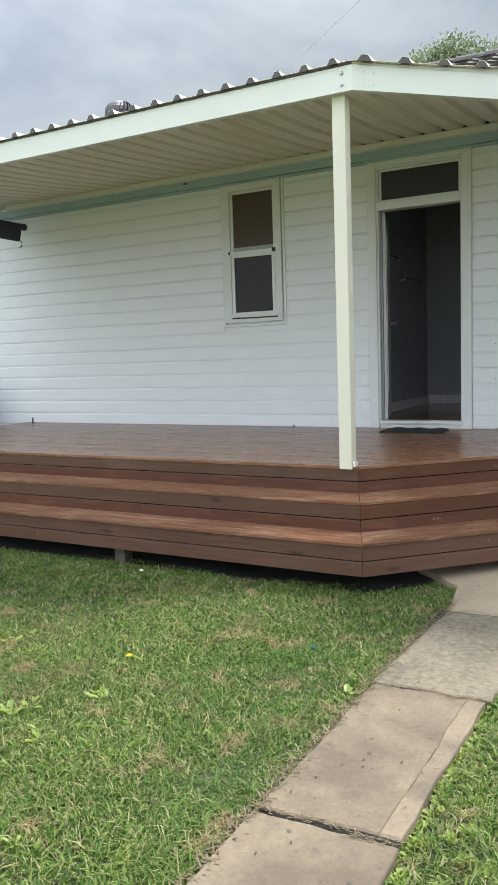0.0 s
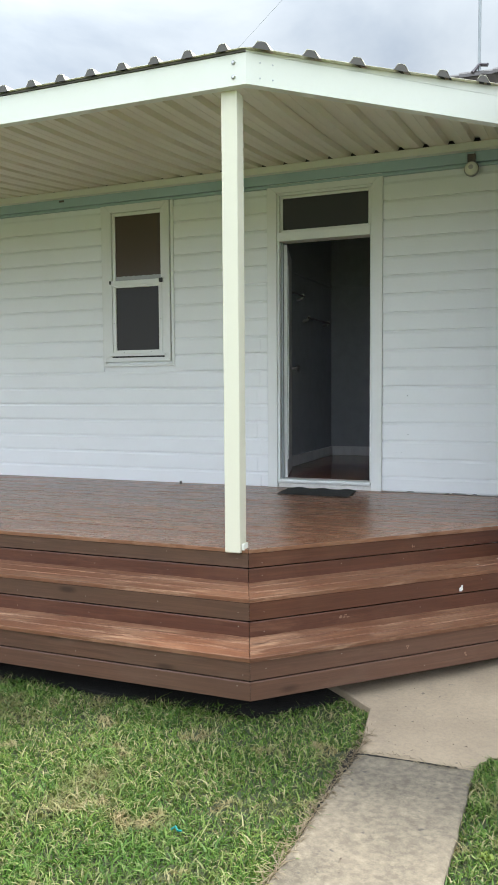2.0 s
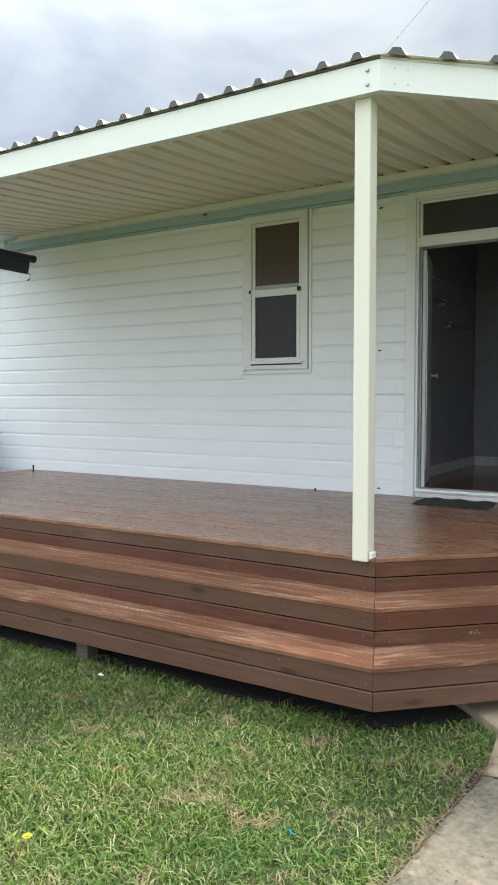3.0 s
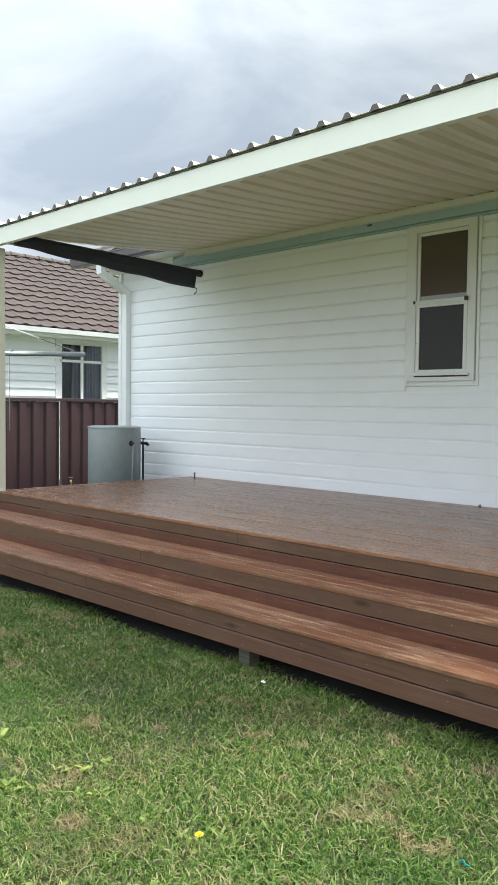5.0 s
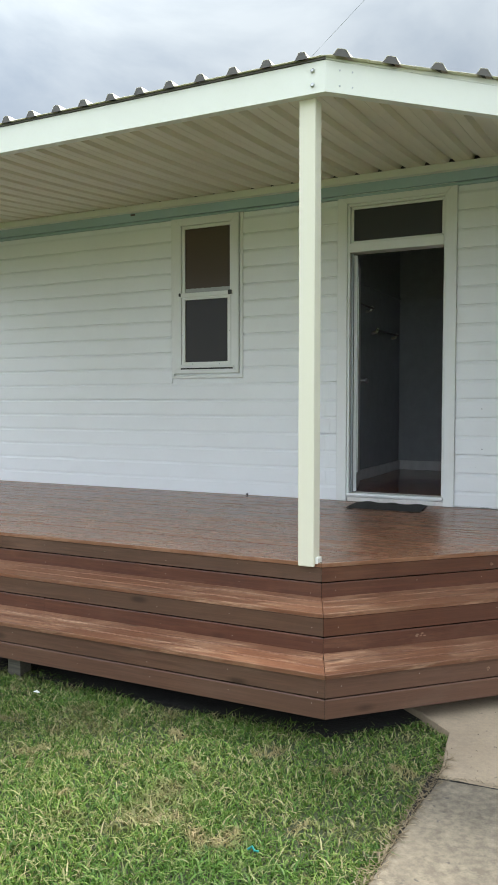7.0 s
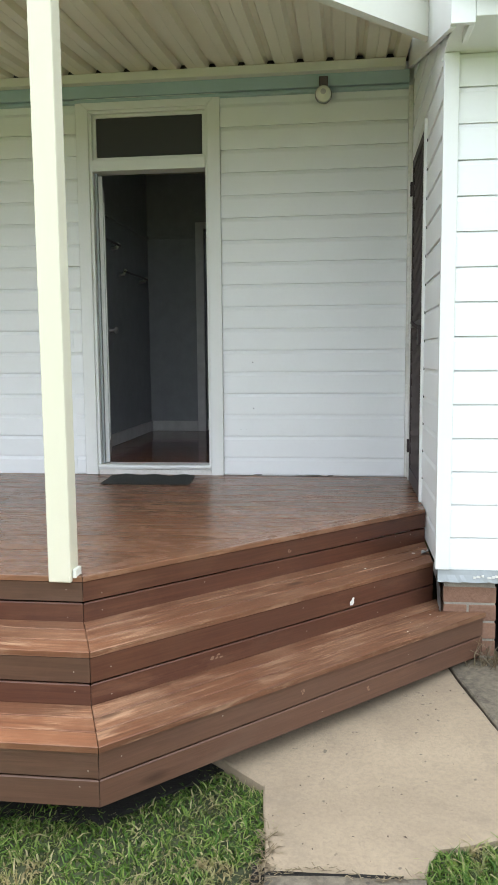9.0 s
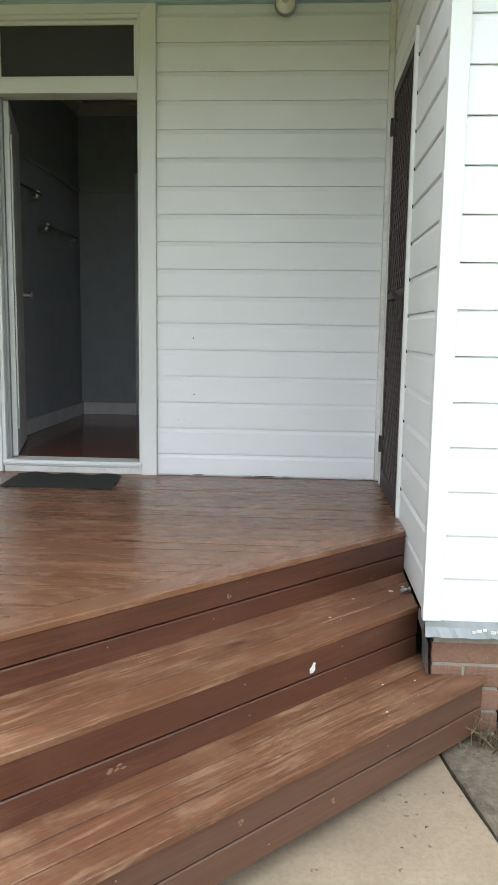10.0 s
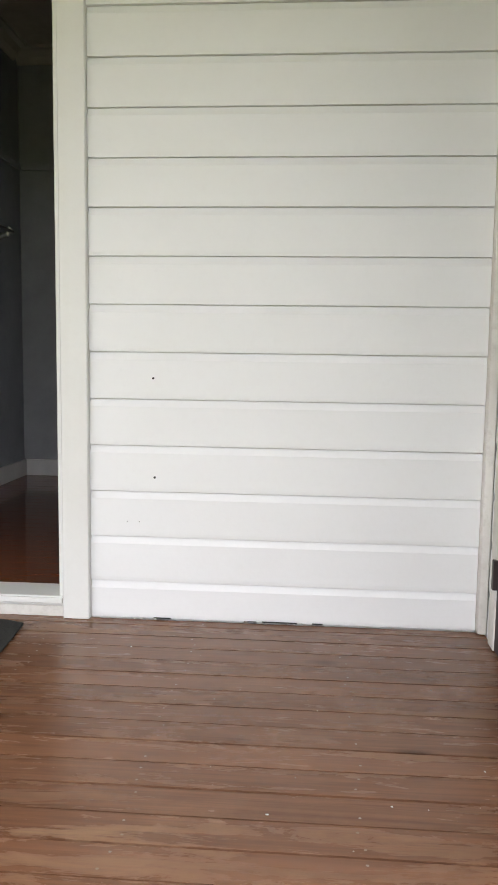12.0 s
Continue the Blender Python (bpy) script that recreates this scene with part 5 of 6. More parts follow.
def ant_cap():
    """Crumpled zinc sheet between pier and wall."""
    bm = bmesh.new()
    n = 16
    rows = []
    for i in range(n + 1):
        x = -0.262 + 0.31 * i / n
        rows.append([bm.verts.new((x, 5.802 - dy + 0.004 * noise.noise(Vector((x * 22, z * 30, 1))), z)) for dy, z in ((0.006, 0.509), (0.010, 0.485), (0.020 + 0.005 * noise.noise(Vector((i * 0.9, 3, 1))), 0.452 + 0.007 * noise.noise(Vector((i * 0.7, 5, 2)))))])
    for a, b in zip(rows, rows[1:]):
        for k in range(2):
            bm.faces.new((a[k], b[k], b[k + 1], a[k + 1]))
    side = [[bm.verts.new((-0.262 + dx + 0.006 * noise.noise(Vector((y * 20, z * 30, 3))), y, z)) for dx, z in ((0.0, 0.509), (-0.006, 0.47), (0.012, 0.42), (0.018, 0.30))] for y in (5.796, 5.83, 5.88, 5.93)]
    for a, b in zip(side, side[1:]):
        for k in range(3):
            bm.faces.new((a[k], b[k], b[k + 1], a[k + 1]))
    ob = tagged(link("zinc_cap", bm, GALV), "crumpled grey zinc sheet over the brick pier", "flashing", kind="structure")
    for i in range(7):
        x = -0.10 + 0.02 * i + 0.006 * math.sin(i * 5)
        link("paint_fleck", box(x, x + 0.012 + 0.006 * (i % 2), 5.783, 5.786, 0.470 + 0.004 * (i % 3), 0.480 + 0.004 * (i % 3)), CHIP, ob)


ant_cap()
tagged(link("conduit", tube(bmesh.new(), [(0.052, 5.83, 0.03), (0.052, 5.83, 0.52)], 0.022, 12), GALV), "grey conduit pipe beside the brick pier", "pipe")
link("sub_floor", box(0.02, HR, WINGY + 0.03, 7.4, 0.515, 0.53), STUMPM, label="dark underside of the house wing", kind="structure")


def leaf_patch(name, label, category, centre, size, count, mat, leaf, seed, hang=0.4, kind="stuff", lift=0.0):
    g = np.random.default_rng(seed)
    V, F = [], []
    for _ in range(count):
        p = np.array(centre) + (g.uniform(-1, 1, 3)) * np.array(size)
        a = g.normal(size=3)
        a[2] = abs(a[2]) * hang + lift
        a /= np.linalg.norm(a)
        s = np.cross(a, g.normal(size=3))
        s /= np.linalg.norm(s)
        up = np.cross(s, a)
        ln = leaf * g.uniform(0.6, 1.3)
        wd = ln * 0.42
        i = len(V)
        V += [p, p + a * ln * 0.35 - s * wd + up * ln * 0.08, p + a * ln * 0.8 - s * wd * 0.6, p + a * ln, p + a * ln * 0.8 + s * wd * 0.6, p + a * ln * 0.35 + s * wd + up * ln * 0.08]
        F += [(i, i + 1, i + 2, i + 3), (i, i + 3, i + 4, i + 5)]
    return raw(name, V, F, mat, label=label, category=category, kind=kind)


leaf_patch("ivy", "dark green creeper growing under the house wing", "creeper", (0.62, 6.02, 0.22), (0.50, 0.12, 0.26), 900, IVY, 0.055, 5)
leaf_patch("ivy", "dark green creeper growing under the house wing", "creeper", (0.40, 5.93, 0.14), (0.28, 0.05, 0.10), 160, WEED, 0.06, 6)


def dry_tuft(x, y, z, n, h, seed, mat=None, label="dry brown weed tuft at the foot of the pier", spread=0.06, wid=0.0025):
    g = np.random.default_rng(seed)
    V, F = [], []
    for _ in range(n):
        b = np.array((x, y, z)) + g.normal(size=3) * np.array((spread, spread * 0.6, 0))
        d = g.normal(size=3) * 0.7
        d[2] = abs(d[2]) + 0.5
        d /= np.linalg.norm(d)
        ln = h * g.uniform(0.4, 1.0)
        s = np.cross(d, g.normal(size=3))
        s = s / np.linalg.norm(s) * wid
        m = b + d * ln * 0.55
        e = m + (d + g.normal(size=3) * 0.5) * ln * 0.45
        i = len(V)
        V += [b - s, b + s, m + s * 0.7, m - s * 0.7, e + s * 0.2, e - s * 0.2]
        F += [(i, i + 1, i + 2, i + 3), (i + 3, i + 2, i + 4, i + 5)]
    return raw("dry_tuft", V, F, mat or TWIG, label=label, category="weeds", kind="stuff")


dry_tuft(0.03, 5.77, 0.055, 140, 0.12, 3)
dry_tuft(-0.02, 5.79, 0.055, 60, 0.17, 8)

# ---- doormat and specks ----


def doormat():
    bm = bmesh.new()
    nx, ny = 24, 8
    rows = []
    for i in range(nx + 1):
        u = i / nx
        row = []
        for j in range(ny + 1):
            v = j / ny
            x = -2.335 + 0.60 * u + 0.03 * (1 - v)
            y = 7.105 + 0.36 * v
            h = 0.006 + 0.004 * noise.noise(Vector((x * 6, y * 6, 0))) + (0.012 * math.sin(u * 9) ** 2 if v > 0.9 else 0)
            row.append(bm.verts.new((x, y, DECKZ + h)))
        rows.append(row)
    for a, b in zip(rows, rows[1:]):
        for k in range(ny):
            bm.faces.new((a[k], b[k], b[k + 1], a[k + 1]))
    edge = [r[0] for r in rows] + rows[-1][1:] + [r[-1] for r in rows[-2::-1]] + rows[0][-2:0:-1]
    low = [bm.verts.new((v.co.x, v.co.y, DECKZ + 0.0005)) for v in edge]
    for i in range(len(edge)):
        j = (i + 1) % len(edge)
        bm.faces.new((edge[i], edge[j], low[j], low[i]))
    tagged(link("doormat", bm, RUBBER), "thin worn black doormat lying on the deck at the doorway", "doormat")


doormat()


def specks():
    """Flakes of white paint on deck and steps."""
    g = random.Random(9)
    bm = bmesh.new()

    def flake(x, y, z, s):
        n = 5
        a0 = g.uniform(0, 6)
        s *= 0.6
        vs = [bm.verts.new((x + s * g.uniform(0.6, 1.1) * math.cos(a0 + 6.283 * k / n), y + s * g.uniform(0.6, 1.1) * math.sin(a0 + 6.283 * k / n), z + 0.0015)) for k in range(n)]
        bm.faces.new(vs)
        tip = bm.verts.new((x, y, z + 0.0035))
        for k in range(n):
            bm.faces.new((vs[k], vs[(k + 1) % n], tip))

    for x, y, s in ((-1.06, 6.99, 0.006), (-0.90, 6.50, 0.007), (-0.66, 6.55, 0.006), (-1.35, 7.32, 0.006), (-1.0, 7.05, 0.004), (-0.8, 6.95, 0.003), (-0.45, 6.7, 0.005), (-0.5, 7.1, 0.004)):
        flake(x, y, deck_z(y), s)
    for _ in range(26):
        x, y = g.uniform(-1.6, -0.35), g.uniform(5.6, 7.5)
        flake(x, y, deck_z(y), g.uniform(0.0015, 0.003))
    for _ in range(9):
        x = g.uniform(-0.62, -0.29)
        flake(x, diag(g.uniform(0.03, 0.26), x)[1], T2, g.choice((0.002, 0.003, 0.004, 0.012)))
        x = g.uniform(-0.42, -0.26)
        flake(x, min(5.78, diag(g.uniform(0.36, 0.56), x)[1]), T1, g.choice((0.002, 0.003, 0.009)))
    flake(-0.345, diag(0.15, -0.345)[1], T2, 0.026)
    tagged(link("paint_flakes", bm, CHIP), "tiny flakes of white paint scattered on the deck", "paint flakes", kind="stuff")
    c = diag(D2o - 0.0015, -0.66)
    bm = bmesh.new()
    t = Vector((1, 1, 0)).normalized()
    nrm = Vector((1, -1, 0)).normalized() * 0.002
    pts = [(-0.012, 0.396), (0.0, 0.394), (0.012, 0.402), (0.010, 0.418), (0.014, 0.426), (0.004, 0.430), (-0.004, 0.416), (-0.013, 0.412)]
    v0 = [bm.verts.new(Vector((c[0], c[1], z)) + t * u) for u, z in pts]
    v1 = [bm.verts.new(Vector((c[0], c[1], z)) + t * u + nrm) for u, z in pts]
    bm.faces.new(v1)
    for i in range(len(pts)):
        j = (i + 1) % len(pts)
        bm.faces.new((v0[i], v0[j], v1[j], v1[i]))
    tagged(link("paint_chip", bm, CHIP), "white paint chip stuck on the stained riser", "paint chip")
    bm = bmesh.new()
    for x, z, rad in ((-1.335, 1.464, 0.004), (-1.330, 1.143, 0.004), (-1.42, 0.995, 0.0018), (-1.38, 0.995, 0.0018)):
        lathe(bm, (x, WALLY - 0.0005, z), [(rad, 0), (rad, -0.0012)], 8, "Y")
    tagged(link("nail_hole", bm, BLACK), "small dark screw holes in the white wall", "screw holes", kind="stuff")


specks()


NAILM = plain("dull_nail", (0.30, 0.25, 0.20), 0.5)


def nail_heads():
    """Small dull nail heads, in loose pairs along the risers."""
    g = random.Random(14)
    bm = bmesh.new()
    for d, z in ((EDGE - 0.003, 0.615), (EDGE - 0.003, 0.53), (D2o - 0.002, 0.43), (D2o - 0.002, 0.335), (D1o - 0.010, 0.235), (D1o - 0.010, 0.145)):
        c = corner(d)
        x = c[0] - 0.05
        while x > LX:
            lathe(bm, (x + g.uniform(-0.02, 0.02), c[1] + 0.0005, z + g.uniform(-0.02, 0.02)), [(0.0026, 0), (0.0026, -0.001)], 6, "Y")
            x -= 0.45
        s = 0.08
        while s < 1.9:
            p = Vector((c[0] + s * 0.7071, c[1] + s * 0.7071, z + g.uniform(-0.02, 0.02)))
            if p.x < WINGX - 0.03 and g.random() < 0.75:
                a = Vector((1, -1, 0)).normalized()
                b = Vector((1, 1, 0)).normalized()
                vs = [bm.verts.new(p + a * 0.0008 + b * 0.003 * math.cos(k * 1.0472) + Vector((0, 0, 0.003 * math.sin(k * 1.0472)))) for k in range(6)]
                bm.faces.new(vs)
            s += 0.45 + g.uniform(-0.05, 0.05)
    tagged(link("nail_heads", bm, NAILM), "small dull nail heads along the stained riser boards", "nail heads", kind="stuff")


nail_heads()

def small_clutter():
    """Hooks, clips, scraps and labels."""
    for z in (3.156, 1.93, 0.72):
        t = tagged(link("wall_hook", tube(bmesh.new(), [(-2.795, WALLY - 0.002, z), (-2.795, WALLY - 0.022, z), (-2.770, WALLY - 0.026, z + 0.002)], 0.0055, 6), BLACK), "small black hook screwed to the white weatherboard wall", "hook", "wall hooks")
    t = tagged(link("cable_clip", box(-4.66, -4.61, WALLY - 0.062, WALLY - 0.0505, 3.318, 3.336, 0.003), GUTTER), "small dark clip on the pale blue board", "clip")
    bm = bmesh.new()
    for x, y in ((-1.60, 0), (-1.55, 1)):
        for z in (3.09, 3.165):
            p = bdiag(-0.0005, x)
            lathe(bm, (p[0], p[1], z), [(0.005, 0), (0.004, -0.003)], 8, "Y")
    link("screw", bm, STEEL, VER, kind="stuff")
    bm = bmesh.new()
    g = random.Random(3)
    ring = [bm.verts.new((-3.005 + 0.022 * math.cos(a) * g.uniform(0.6, 1.1), 4.27 + 0.014 * math.sin(a) * g.uniform(0.6, 1.1), 0.004 + 0.008 * g.random())) for a in (0, 0.9, 1.8, 2.7, 3.6, 4.5, 5.4)]
    mid = bm.verts.new((-3.003, 4.268, 0.020))
    for i in range(7):
        bm.faces.new((ring[i], ring[(i + 1) % 7], mid))
    bm.faces.new(ring[::-1])
    tagged(link("scrap", bm, CHIP), "small white plastic scrap lying on the lawn by the deck", "litter")
    tagged(link("scrap", tube(bmesh.new(), [(-1.40, 3.51, -0.012), (-1.385, 3.515, 0.0), (-1.37, 3.50, -0.004), (-1.362, 3.515, -0.012)], 0.004, 6), plain("teal_plastic", (0.02, 0.22, 0.20), 0.4)), "small teal plastic scrap in the lawn", "litter")
    bm = bmesh.new()
    base_y, n = 6.10, 7
    g = random.Random(8)
    rows = [[bm.verts.new((WINGX - 0.012 - 0.012 * i + g.uniform(-0.003, 0.003), base_y + 0.014 * k + g.uniform(-0.003, 0.003), T2 + 0.003 + (0.030 - 0.009 * i) * (0.5 + 0.5 * math.sin(k * 1.7 + i)))) for k in range(4)] for i in range(4)]
    for a, b in zip(rows, rows[1:]):
        for k in range(3):
            bm.faces.new((a[k], a[k + 1], b[k + 1], b[k]))
    tagged(link("scrap", bm, GALV), "crumpled grey scrap lying on the upper step by the wall", "litter")
    t = thing("garden_tap", (-10.36, 7.87, 0), "small brass garden tap on a pipe before the maroon fence", "tap")
    link("riser_pipe", tube(bmesh.new(), [(-10.36, 7.87, -0.05), (-10.36, 7.87, 0.36)], 0.012, 8), GALV, t)
    link("tap_body", tube(bmesh.new(), [(-10.37, 7.87, 0.36), (-10.33, 7.84, 0.37), (-10.29, 7.82, 0.34)], [0.022, 0.020, 0.014], 8), plain("aged_brass", (0.42, 0.30, 0.13), 0.35, 1.0), t)
    link("tap_handle", tube(bmesh.new(), [(-10.37, 7.83, 0.42), (-10.34, 7.89, 0.42)], 0.008, 6), GALV, t)


small_clutter()


def deck_nails():
    """Pairs of nail heads over each joist, dull and half sunk."""
    g = random.Random(41)
    bm = bmesh.new()
    y = CY + W + 0.005
    while y < WALLY - 0.05:
        x = -0.72
        while x > LX + 0.2:
            for dy in (0.020, 0.066):
                if g.random() < 0.8 and x < corner(-W)[0] + (y - corner(-W)[1]):
                    px, py = x + g.uniform(-0.012, 0.012), y + dy + g.uniform(-0.004, 0.004)
                    vs = [bm.verts.new((px + 0.0032 * math.cos(1.0472 * k), py + 0.0032 * math.sin(1.0472 * k), deck_z(y) + 0.0009)) for k in range(6)]
                    bm.faces.new(vs)
            x -= 0.45
        y += 0.094
    tagged(link("deck_nails", bm, NAILM), "small dull nail heads over the joists of the deck", "nail heads", kind="stuff")


deck_nails()

# ---- the room inside ----
link("floor", box(-2.9, 0.8, 7.69, 10.3, 0.60, 0.715), FLOORM, label="room floor base", kind="structure")
ROOMF = thing("room_floor", (-1.5, 9, 0.73), "polished red-brown timber board floor", "floor", kind="structure")
yy = 7.70
while yy < 10.1:
    plank(ROOMF, "floor_board", [(-2.7, yy), (0.6, yy), (0.6, yy + 0.084), (-2.7, yy + 0.084)], 0.716, 0.738, FLOORM, r=0.0008)
    yy += 0.085
wall_with_holes("wall_room_west", "y", 7.68, 10.3, 0.7, 3.43, -2.80, -2.70, [], ROOMW, "grey painted side wall of the room", True)
wall_with_holes("wall_room_north", "x", -2.70, 0.7, 0.7, 3.43, 10.08, 10.18, [(-2.12, -1.30, 0.738, 2.78)], ROOMW, "grey painted back wall of the room with a doorway")
wall_with_holes("wall_room_east", "y", 7.68, 10.3, 0.7, 3.43, 0.6, 0.7, [], ROOMW, "grey painted wall of the room", True)
wall_with_holes("wall_hall", "x", -3.2, 0.7, 0.7, 3.43, 12.0, 12.1, [], ROOMW, "grey painted wall beyond the inner doorway")
link("lining", box(-8.6, -2.56, WALLY + 0.121, WALLY + 0.13, 0.7, 3.42), ROOMW, label="inner lining of the deck wall", kind="structure")
link("skirting", box(-2.699, -2.682, 7.69, 10.079, 0.739, 0.845, 0.003), ROOMT, label="pale skirting board", kind="structure")
link("skirting", box(-2.68, -2.205, 10.06, 10.079, 0.739, 0.845, 0.003), ROOMT, label="pale skirting board", kind="structure")
link("skirting", box(-1.215, 0.59, 10.06, 10.079, 0.739, 0.845, 0.003), ROOMT, label="pale skirting board", kind="structure")
link("picture_rail", box(-2.68, 0.59, 10.062, 10.079, 2.69, 2.725, 0.003), ROOMW, label="grey rail across the back wall", kind="structure")
link("picture_rail", box(-2.699, -2.682, 7.69, 10.06, 2.69, 2.725, 0.003), ROOMW, label="grey rail along the side wall", kind="structure")
link("architrave", box(-2.20, -2.12, 10.055, 10.079, 0.739, 2.85, 0.003), ROOMT, label="pale architrave of the inner doorway", kind="structure")
link("architrave", box(-1.30, -1.22, 10.055, 10.079, 0.739, 2.85, 0.003), ROOMT, label="pale architrave of the inner doorway", kind="structure")
link("architrave", box(-2.119, -1.301, 10.055, 10.079, 2.78, 2.85, 0.003), ROOMT, label="pale architrave of the inner doorway", kind="structure")


def cornice(a, b, inward):
    bm = bmesh.new()
    a, b, n = Vector(a), Vector(b), Vector(inward)
    prof = [(0, -0.09), (0.012, -0.085), (0.03, -0.05), (0.055, -0.02), (0.085, -0.012), (0.09, 0), (0, 0)]
    ends = [[bm.verts.new(p + n * u + Vector((0, 0, 3.42 + z))) for u, z in prof] for p in (a, b)]
    for i in range(len(prof)):
        j = (i + 1) % len(prof)
        bm.faces.new((ends[0][i], ends[0][j], ends[1][j], ends[1][i]))
    link("cornice", bm, ROOMC, label="pale coved cornice of the room", kind="structure")


cornice((-2.70, 10.079, 0), (0.6, 10.079, 0), (0, -1, 0))
cornice((-2.699, 7.70, 0), (-2.699, 10.0, 0), (1, 0, 0))


def wall_rail(y0, y1, z):
    t = thing("towel_rail", (-2.66, (y0 + y1) / 2, z), "short dark metal rail fixed to the grey room wall", "rail")
    link("bar", tube(bmesh.new(), [(-2.63, y0, z), (-2.63, y1, z)], 0.010, 8), GUTTER, t)
    for y in (y0 + 0.03, y1 - 0.03):
        link("bracket", tube(bmesh.new(), [(-2.699, y, z - 0.03), (-2.65, y, z - 0.02), (-2.63, y, z + 0.02)], 0.016, 8), STEEL, t)


wall_rail(8.12, 8.84, 2.465)
wall_rail(8.98, 9.76, 2.262)


# ---- weeds and litter on the lawn ----
def plant(name, x, y, n, leaf, seed, label, mat=WEED, up=0.7):
    g = np.random.default_rng(seed)
    V, F = [], []
    for k in range(n):
        a = g.uniform(0, 6.283)
        d = np.array((math.cos(a), math.sin(a), up * g.uniform(0.4, 1.5)))
        d /= np.linalg.norm(d)
        s = np.array((-math.sin(a), math.cos(a), 0.0))
        ln = leaf * g.uniform(0.6, 1.25)
        wd = ln * g.uniform(0.14, 0.22)
        b = np.array((x, y, -0.03)) + g.normal(size=3) * np.array((leaf * 0.5, leaf * 0.5, 0))
        b[2] = -0.03
        bend = np.array((0, 0, -0.25 * ln))
        i = len(V)
        V += [b, b + d * ln * 0.35 - s * wd, b + d * ln * 0.8 - s * wd * 0.8 + bend * 0.4, b + d * ln + bend, b + d * ln * 0.8 + s * wd * 0.8 + bend * 0.4, b + d * ln * 0.35 + s * wd]
        F += [(i, i + 1, i + 2, i + 3), (i, i + 3, i + 4, i + 5)]
    return raw(name, V, F, mat, label=label, category="weed", kind="stuff")


g0 = random.Random(21)
for k in range(46):
    x, y = g0.uniform(-4.2, -1.0), g0.uniform(1.5, 3.2)
    plant("broadleaf_weed", x, y, g0.randint(8, 16), g0.uniform(0.04, 0.075), 100 + k, "low green broadleaf weed in the lawn")
for k in range(150):
    x, y = g0.uniform(-0.44, 0.5), g0.uniform(1.9, 4.5)
    if y > 4.45 + (x + 0.4) * 0.3:
        continue
    plant("broadleaf_weed", x, y, g0.randint(34, 60), g0.uniform(0.013, 0.026), 200 + k, "bright green leafy weed beside the path", up=1.2)
for k in range(26):
    x, y = g0.uniform(-0.47, -0.2), g0.uniform(2.0, 2.9)
    plant("broadleaf_weed", x, y, g0.randint(40, 64), g0.uniform(0.016, 0.028), 300 + k, "bright green leafy weed beside the path", up=1.4)


for k in range(64):
    plant("broadleaf_weed", -0.492 + g0.gauss(0, 0.012), 1.35 + 1.9 * k / 64, g0.randint(14, 26), g0.uniform(0.016, 0.03), 400 + k, "low green weed creeping over the edge of the path", up=1.0)


def dandelion(x, y):
    t = thing("dandelion", (x, y, -0.03), "yellow dandelion flower on a thin stem in the lawn", "flower")
    link("stem", tube(bmesh.new(), [(x, y, -0.03), (x + 0.004, y, 0.055)], 0.0018, 5), WEED, t)
    bm = bmesh.new()
    for r, n, h in ((0.019, 16, 0.056), (0.012, 12, 0.060)):
        for k in range(n):
            a = 6.283 * k / n
            c, s = math.cos(a), math.sin(a)
            p = [(0, 0, 0), (r * 0.6 * c - 0.003 * s, r * 0.6 * s + 0.003 * c, 0.004), (r * c, r * s, 0.002), (r * 0.6 * c + 0.003 * s, r * 0.6 * s - 0.003 * c, 0.004)]
            bm.faces.new([bm.verts.new((x + 0.004 + u, y + v, h + w)) for u, v, w in p])
    link("petals", bm, PETAL, t)


dandelion(-2.065, 2.92)


def litter():
    """Dry gum leaves and crumbs on the slabs."""
    g = random.Random(31)
    bm = bmesh.new()
    spots = [(-0.76, 2.55), (-0.83, 2.52), (-0.80, 2.75), (-0.62, 2.62), (-0.78, 3.02), (-0.70, 3.10), (-0.58, 3.18), (-0.88, 2.42), (-0.55, 3.9), (-0.82, 4.42), (-0.79, 4.40), (-0.3, 4.9), (-0.4, 5.2), (-0.5, 4.7), (-0.2, 5.3), (-0.6, 5.0)]
    spots += [(g.uniform(-0.95, -0.1), g.uniform(1.9, 5.5)) for _ in range(70)]
    for x, y in spots:
        if x > -0.5 and y < 4.6:
            continue
        z = 0.003 + 0.055 * max(0, y - 4.35)
        s = g.uniform(0.002, 0.010)
        a = g.uniform(0, 6.28)
        q = [(s, 0), (0, s * 0.45), (-s, 0), (0, -s * 0.45)]
        vs = [bm.verts.new((x + u * math.cos(a) - v * math.sin(a), y + u * math.sin(a) + v * math.cos(a), z + (0.003 if i % 2 else 0))) for i, (u, v) in enumerate(q)]
        bm.faces.new(vs)
    tagged(link("leaf_litter", bm, plain("dry_leaf_brown", (0.07, 0.045, 0.03), 0.8)), "dry brown leaf crumbs lying on the slabs", "leaf litter", kind="stuff")


litter()


